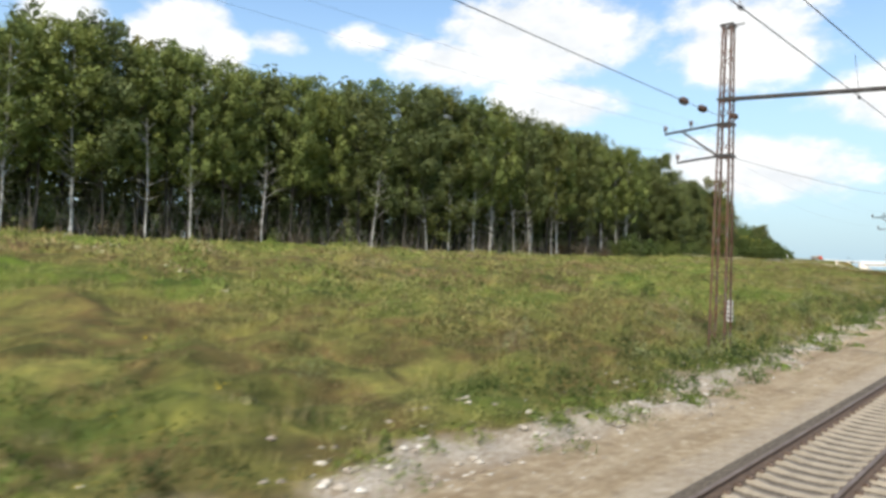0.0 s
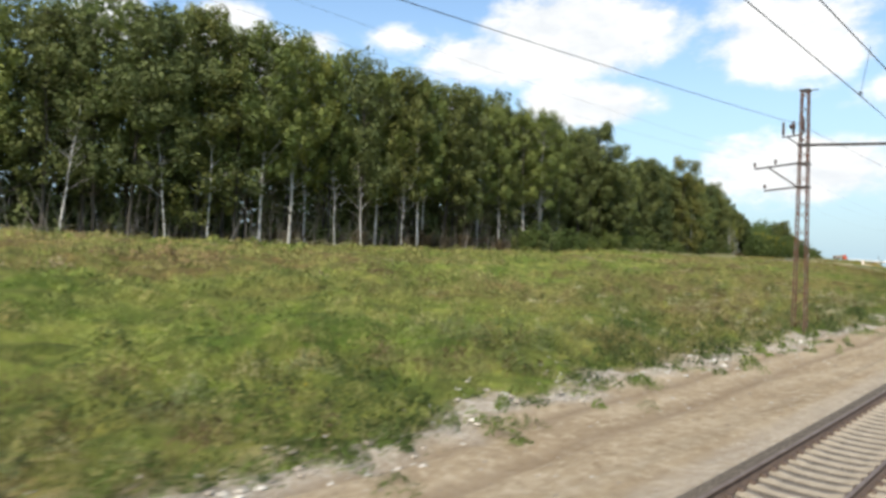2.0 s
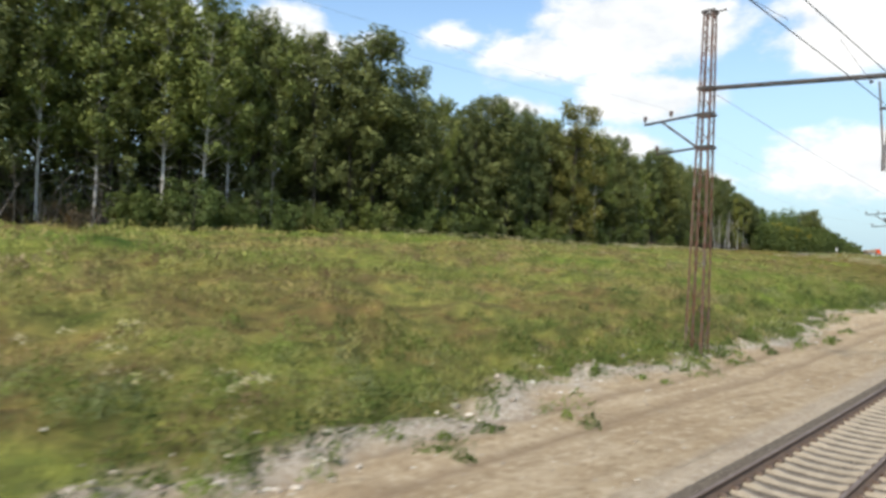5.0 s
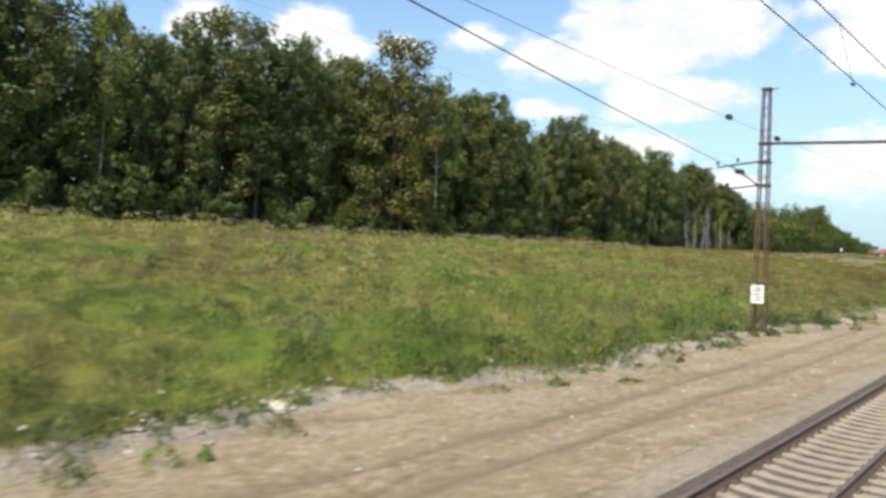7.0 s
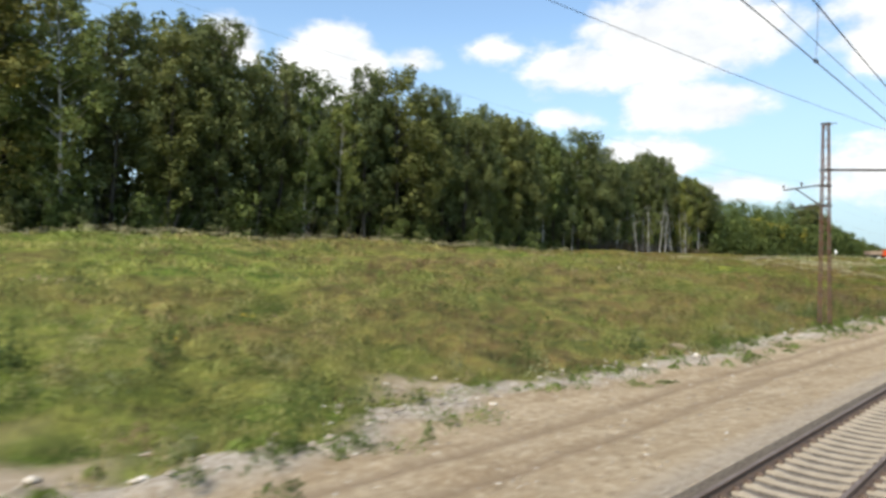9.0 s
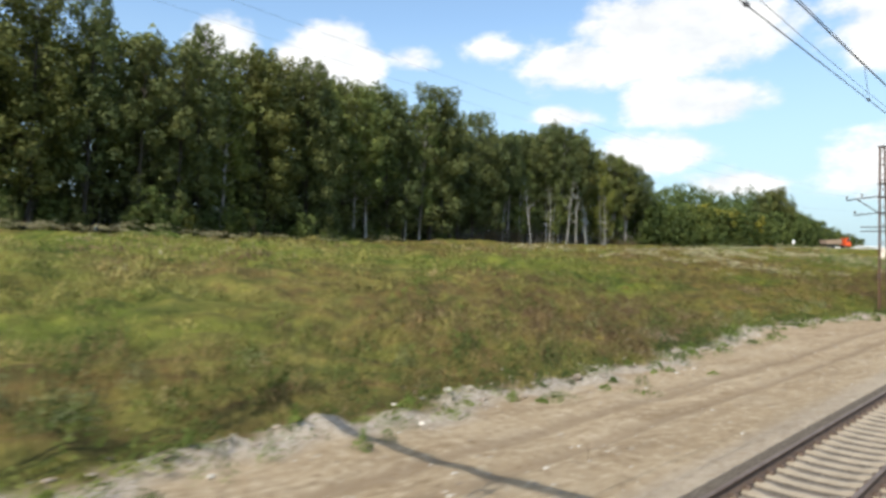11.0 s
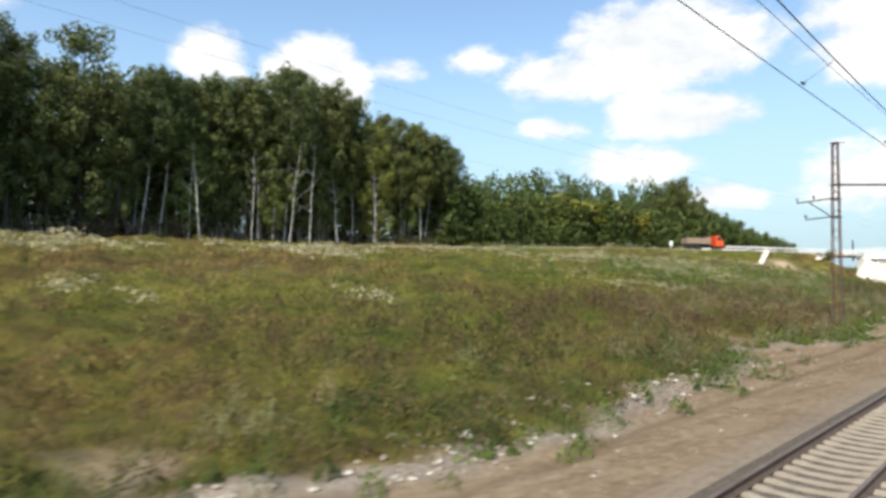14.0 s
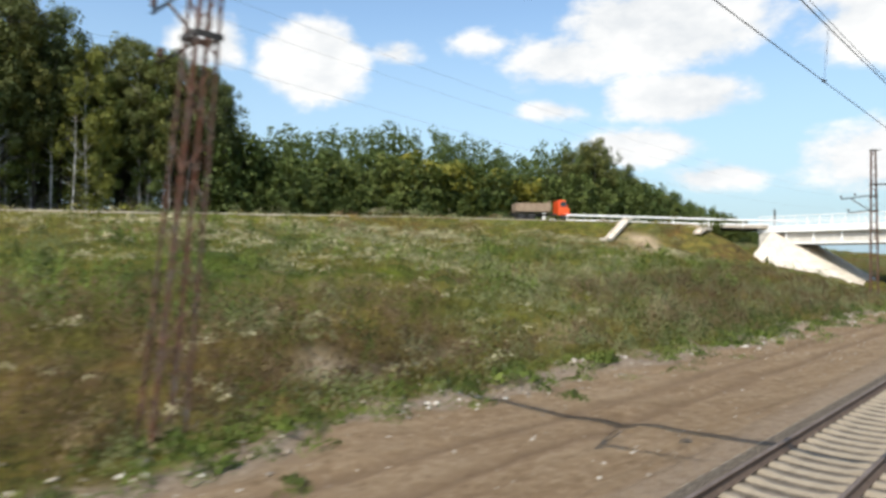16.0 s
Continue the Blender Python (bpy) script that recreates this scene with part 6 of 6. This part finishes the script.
def build_bridge():
    """Road bridge over the tracks. Local frame: x towards the tracks (to the right), y ahead; origin at s 494.5, e 0."""
    br = empty("road_bridge", at(494.5, 0, -0.32), "white concrete road bridge with railings over the railway", "bridge")
    x0, x1 = -30.5, 34.0
    mid, span = (x0 + x1) / 2, x1 - x0

    def piece(name, size, c, mat, parent=br, bevel=0.02, label=""):
        bm = bmesh.new()
        box(bm, size, pose(*c), bevel)
        return part(name, bm, mat, parent, label)

    piece("deck", (span, 10.4, 0.42), (mid, 0, 8.1), "white_paint")
    piece("road_surface", (span, 8.2, 0.06), (mid, 0, 8.35), "asphalt")
    for y in (-5.3, 5.3):
        piece("fascia", (span, 0.16, 0.85), (mid, y, 7.95), "white_paint", label="white painted concrete edge beam")
    for y in (-4.7, -1.6, 1.6, 4.7):
        g = piece("girder", (span - 3, 0.22, 1.25), (mid + 1.5, y, 6.85), "concrete")
        piece("flange", (span - 3, 0.6, 0.2), (mid + 1.5, y, 6.15), "white_paint", g)
        if abs(y) > 4:
            n = 20
            for i in range(n + 1):
                piece("stiffener", (0.22, 0.2, 1.3), (x0 + 3.2 + i * (span - 3.4) / n, y + (-0.2 if y < 0 else 0.2), 6.87), "white_paint", g, 0.0)
    for y in (-5.2, 5.2):
        par = piece("parapet", (span, 0.10, 0.10), (mid, y, 9.52), "white_paint", br, 0.01, "white painted steel railing")
        for z in (8.75, 9.15):
            piece("railing_bar", (span, 0.05, 0.07), (mid, y, z), "white_paint", par, 0.0)
        for i in range(48):
            piece("railing_post", (0.09, 0.09, 1.15), (x0 + 0.2 + i * (span - 0.4) / 47, y, 8.95), "white_paint", par, 0.0)
    # abutment wall behind the paved cone
    piece("abutment", (1.6, 10.6, 6.0), (x0 + 0.9, 0, 4.9), "concrete")
    for x in (-9.5, 7.5):
        piece("pier_cap", (1.0, 10.2, 0.8), (x, 0, 5.65), "concrete")
        for y in (-3.6, 0, 3.6):
            bm = bmesh.new()
            bar(bm, (x, y, -1.4), (x, y, 5.3), 0.42, sides=14)
            part("pier_column", bm, "concrete", br, "", True)
    piece("abutment", (1.6, 10.6, 6.0), (x1 - 0.9, 0, 4.9), "concrete")
    # paved cone: straight face under the deck and a quarter round towards the camera side
    ax, top, foot, r0, r1 = x0 + 1.6, 7.55, 0.15, 0.25, 11.2
    rings = 8
    for q in range(rings):
        ra, rb = r0 + (r1 - r0) * q / rings, r0 + (r1 - r0) * (q + 1) / rings
        za, zb = top + (foot - top) * q / rings, top + (foot - top) * (q + 1) / rings
        cells = []
        for i in range(6):
            ya, yb = -5.0 + i * 10 / 6, -5.0 + (i + 1) * 10 / 6
            cells.append([(ax + ra, ya, za), (ax + rb, ya, zb), (ax + rb, yb, zb), (ax + ra, yb, za)])
        steps = 9
        for sgn in (-1, 1):
            for i in range(steps):
                wa, wb = radians(100) * i / steps, radians(100) * (i + 1) / steps
                f = lambda r, w, z: (ax + r * math.cos(w), sgn * (5.0 + r * math.sin(w)), z)
                c = [f(ra, wa, za), f(rb, wa, zb), f(rb, wb, zb), f(ra, wb, za)]
                cells.append(c if sgn > 0 else list(reversed(c)))
        for c in cells:
            bm = bmesh.new()
            cen = sum((Vector(p) for p in c), Vector()) / 4
            vs = [cen + (Vector(p) - cen) * 0.975 for p in c]
            n = (vs[1] - vs[0]).cross(vs[2] - vs[0])
            if n.length < 1e-6:
                n = (vs[2] - vs[1]).cross(vs[3] - vs[1])
            n.normalize()
            if n.z < 0:
                n.negate()
            lo = [bm.verts.new(v - n * 0.12) for v in vs]
            hi = [bm.verts.new(v + n * (0.05 + 0.02 * random.random())) for v in vs]
            bm.faces.new(hi)
            for i in range(4):
                bm.faces.new((lo[i], lo[(i + 1) % 4], hi[(i + 1) % 4], hi[i]))
            bmesh.ops.recalc_face_normals(bm, faces=bm.faces)
            part("paving_slab", bm, "slab_concrete", br)
    # earth core under the slabs
    bm = bmesh.new()
    ringv = []
    for r, z in ((r0, top - 0.1), (r1 + 1.5, foot - 1.1)):
        row = []
        for sgn, order in ((-1, range(8, -1, -1)), (1, range(0, 9))):
            for i in order:
                w = radians(100) * i / 8
                row.append(bm.verts.new((ax + r * math.cos(w), sgn * (5.0 + r * math.sin(w)), z)))
        ringv.append(row)
    for i in range(len(ringv[0]) - 1):
        bm.faces.new((ringv[1][i], ringv[1][i + 1], ringv[0][i + 1], ringv[0][i]))
    bm.faces.new(ringv[0])
    part("embankment_core", bm, "road_shoulder", br)


build_bridge()


def gutter(top, low, label):
    """A concrete drain chute of short troughs down the embankment."""
    ch = empty("drain_chute", Matrix.Identity(4), label, "drain", "drain chutes")
    n = 12
    ss, ee = np.linspace(top[0], low[0], n + 1), np.linspace(top[1], low[1], n + 1)
    zz = np.minimum.accumulate(ground_z(ss, ee)) + 0.3
    pts = [place(s, e, float(z)) for s, e, z in zip(ss, ee, zz)]
    for a, b in zip(pts[:-1], pts[1:]):
        d = b - a
        bm = bmesh.new()
        m = Matrix.Translation((a + b) / 2) @ d.to_track_quat("Y", "Z").to_matrix().to_4x4()
        box(bm, (0.9, d.length * 0.96, 0.12), m @ pose(0, 0, 0.05))
        for sx in (-0.42, 0.42):
            box(bm, (0.12, d.length * 0.96, 0.30), m @ pose(sx, 0, 0.18))
        part("trough", bm, "slab_concrete", ch)


gutter((486.2, 34.6, 7.5), (479.4, 34.2, 4.2), "white concrete drain chute down the embankment")
gutter((476.0, 41.3, 7.75), (468.0, 40.3, 5.5), "short concrete drain chute down the embankment")


def build_truck():
    """Tipper truck on the road; local y ahead."""
    z0 = 8.77
    m = at(471.4, 51.5, z0, -40)
    tr = empty("tipper_truck", m, "orange tipper truck with brown load bed on the road", "truck")

    def piece(name, size, c, mat, parent=tr, bevel=0.04, label=""):
        bm = bmesh.new()
        box(bm, size, pose(*c), bevel)
        return part(name, bm, mat, parent, label)

    piece("chassis", (0.9, 6.6, 0.28), (0, -0.2, 0.85), "dark_steel")
    bm = bmesh.new()
    prof = [(2.1, 0.75), (3.55, 0.75), (3.6, 1.55), (3.35, 1.75), (3.05, 2.6), (2.9, 2.72), (2.1, 2.72)]
    left = [bm.verts.new((-1.2, y, z)) for y, z in prof]
    right = [bm.verts.new((1.2, y, z)) for y, z in prof]
    bm.faces.new(left)
    bm.faces.new(list(reversed(right)))
    for i in range(len(prof)):
        j = (i + 1) % len(prof)
        bm.faces.new((left[j], left[i], right[i], right[j]))
    bmesh.ops.recalc_face_normals(bm, faces=bm.faces)
    bmesh.ops.bevel(bm, geom=list(bm.edges), offset=0.05, segments=2, affect="EDGES")
    cab = part("cab", bm, "truck_orange", tr)
    for sx in (-1.21, 1.21):
        piece("side_window", (0.03, 0.75, 0.6), (sx, 2.75, 2.15), "glass", cab, 0.0)
    bm = bmesh.new()
    box(bm, (2.1, 0.03, 0.8), pose(0, 3.24, 2.17, 19, 0, 0))
    part("windscreen", bm, "glass", cab)
    piece("bumper", (2.4, 0.25, 0.4), (0, 3.62, 0.8), "truck_orange", cab)
    for sx in (-0.9, 0.9):
        piece("headlight", (0.28, 0.06, 0.2), (sx, 3.76, 0.85), "weathered_white", cab, 0.02)
    bed = piece("load_bed", (2.4, 4.5, 0.16), (0, -1.15, 1.25), "truck_bed")
    for sx in (-1.18, 1.18):
        side = piece("side_board", (0.08, 4.5, 1.0), (sx, -1.15, 1.8), "truck_bed", bed, 0.01)
        for i in range(6):
            piece("rib", (0.06, 0.1, 1.0), (sx * 1.04, -3.3 + i * 0.86, 1.8), "truck_bed", bed, 0.0)
    piece("head_board", (2.4, 0.08, 1.25), (0, 1.1, 1.92), "truck_bed", bed, 0.01)
    piece("tail_board", (2.4, 0.08, 0.95), (0, -3.4, 1.78), "truck_bed", bed, 0.01)
    for y in (2.85, -1.35, -2.6):
        for sx in (-1.02, 1.02):
            bm = bmesh.new()
            turned(bm, [(0.3, -0.16), (0.48, -0.15), (0.52, -0.1), (0.52, 0.1), (0.48, 0.15), (0.3, 0.16)], pose(sx, y, 0.52, 0, 90, 0), 20)
            wh = part("wheel", bm, "rubber", tr, "", True)
            bm = bmesh.new()
            turned(bm, [(0.1, -0.17), (0.27, -0.14), (0.27, 0.14), (0.1, 0.17)], pose(sx, y, 0.52, 0, 90, 0), 14)
            part("rim", bm, "dark_steel", wh, "", True)


build_truck()


def road_post(s, e, z, h, label):
    """A pale board on a post beside the road."""
    p = empty("road_sign", at(s, e, z, 40), label, "sign", "")
    bm = bmesh.new()
    bar(bm, (0, 0, -0.4), (0, 0, h), 0.04, sides=8)
    part("post", bm, "weathered_white", p)
    bm = bmesh.new()
    box(bm, (0.75, 0.04, 1.25), pose(0, -0.06, h - 0.55), 0.01)
    board = part("board", bm, "white_paint", p)
    bm = bmesh.new()
    box(bm, (0.5, 0.01, 0.12), pose(0, -0.086, h - 0.5))
    part("bar", bm, "sign_black", board)


road_post(499.8, 70.6, 8.6, 3.7, "white road sign on a post beside the road")
lamp = empty("marker_column", at(515.9, 36.9, 7.9), "thin dark column beyond the bridge", "column")
bm = bmesh.new()
bar(bm, (0, 0, -0.4), (0, 0, 4.1), 0.17, 0.14, 8)
part("shaft", bm, "dark_steel", lamp)

# ---- things on single masts ----
def plate_on(s, e):
    """A white track plate with dark bars, wired to the mast."""
    pl = empty("signal_plate", at(s, e), "weathered white plate with dark bars on the mast", "sign")
    bm = bmesh.new()
    box(bm, (0.72, 0.03, 1.05), pose(0.0, -0.47, 2.0), 0.008)
    plate = part("plate", bm, "weathered_white", pl)
    for z in (2.34, 2.2, 2.0, 1.84, 1.66):
        bm = bmesh.new()
        box(bm, (GR.uniform(0.28, 0.5), 0.008, 0.05), pose(GR.uniform(-0.08, 0.08), -0.492, z))
        part("bar", bm, "sign_black", plate)
    for sx in (-0.2, 0.2):
        bm = bmesh.new()
        bar(bm, (sx, -0.46, 2.3), (sx, -0.30, 2.3), 0.015)
        part("bracket", bm, "dark_steel", pl)


plate_on(212.7, 13.3)
sw = empty("switch_drive", at(29.4, 10.9), "pale ribbed drive box with rod behind the mast", "box")
bm = bmesh.new()
box(bm, (0.27, 0.27, 0.9), pose(0.15, 0.55, 1.72), 0.03)
housing = part("housing", bm, "weathered_white", sw)
for z in (1.42, 1.62, 1.82, 2.02):
    bm = bmesh.new()
    box(bm, (0.29, 0.29, 0.05), pose(0.15, 0.55, z), 0.005)
    part("rib", bm, "dark_steel", housing)
for z in (1.5, 2.0):
    bm = bmesh.new()
    bar(bm, (0.15, 0.30, z), (0.15, 0.60, z), 0.025)
    part("bracket", bm, "dark_steel", sw)
bm = bmesh.new()
bar(bm, (0.15, 0.66, 2.18), (0.18, 0.30, 9.8), 0.018)
part("rod", bm, "dark_steel", sw)
# side bracket with three spool insulators high on one mast
db = empty("spool_bracket", at(91.4, 11.7), "dark steel side bracket with three spool insulators on the mast", "bracket")
bm = bmesh.new()
bar(bm, (-0.2, -0.15, 11.35), (-1.15, -0.15, 11.3), 0.045)
part("arm", bm, "dark_steel", db)
bm = bmesh.new()
bar(bm, (-0.85, -0.15, 11.28), (-0.25, -0.15, 10.75), 0.035)
part("strut", bm, "dark_steel", db)
for x in (-1.1, -0.55, 0.05):
    bm = bmesh.new()
    turned(bm, [(0.03, 0.0), (0.03, 0.1), (0.07, 0.12), (0.075, 0.45), (0.05, 0.48), (0.075, 0.52), (0.07, 0.85), (0.03, 0.9)], pose(x, -0.15 if x < 0 else -0.42, 11.32), 10)
    part("spool_insulator", bm, "porcelain_dark", db, "", True)
for s, e in ((338.4, 13.4),):
    cr = empty("cross_arm", at(s, e), "double dark steel cross arm on the mast", "arm")
    for z in (6.75, 7.1):
        bm = bmesh.new()
        box(bm, (2.1, 0.06, 0.09), pose(-0.55, -0.34, z, 0, 2, 0))
        part("arm", bm, "dark_steel", cr)
    bm = bmesh.new()
    bar(bm, (0.25, -0.1, 9.6), (1.15, -0.1, 9.0), 0.05)
    part("bracket", bm, "dark_steel", cr)
# concrete slab left on the verge
slab = empty("concrete_slab", at(222.5, 12.7, -0.27, 12), "weathered broken concrete slab lying on the verge", "slab")
bm = bmesh.new()
box(bm, (0.75, 1.1, 0.16), pose(0, 0, 0.06, 3, 4, 0), 0.03)
part("block", bm, "road_shoulder", slab)
for i in range(9):
    s = (3, 41, 88, 139, 181, 236, 300, 345, 402)[i]
    st = empty("boulder", at(s, float(edge_of_grass(np.array([s]))[0]) - 0.4, -0.3, GR.uniform(0, 360)), "pale rough boulder at the edge of the grass", "stone", "boulders")
    bm = bmesh.new()
    bmesh.ops.create_icosphere(bm, subdivisions=2, radius=GR.uniform(0.14, 0.26))
    for v in bm.verts:
        v.co *= 1 + 0.35 * noise.noise(v.co * 6 + Vector((i * 7.1, 0, 0)))
        v.co.z *= 0.7
    part("rock", bm, "stone", st)
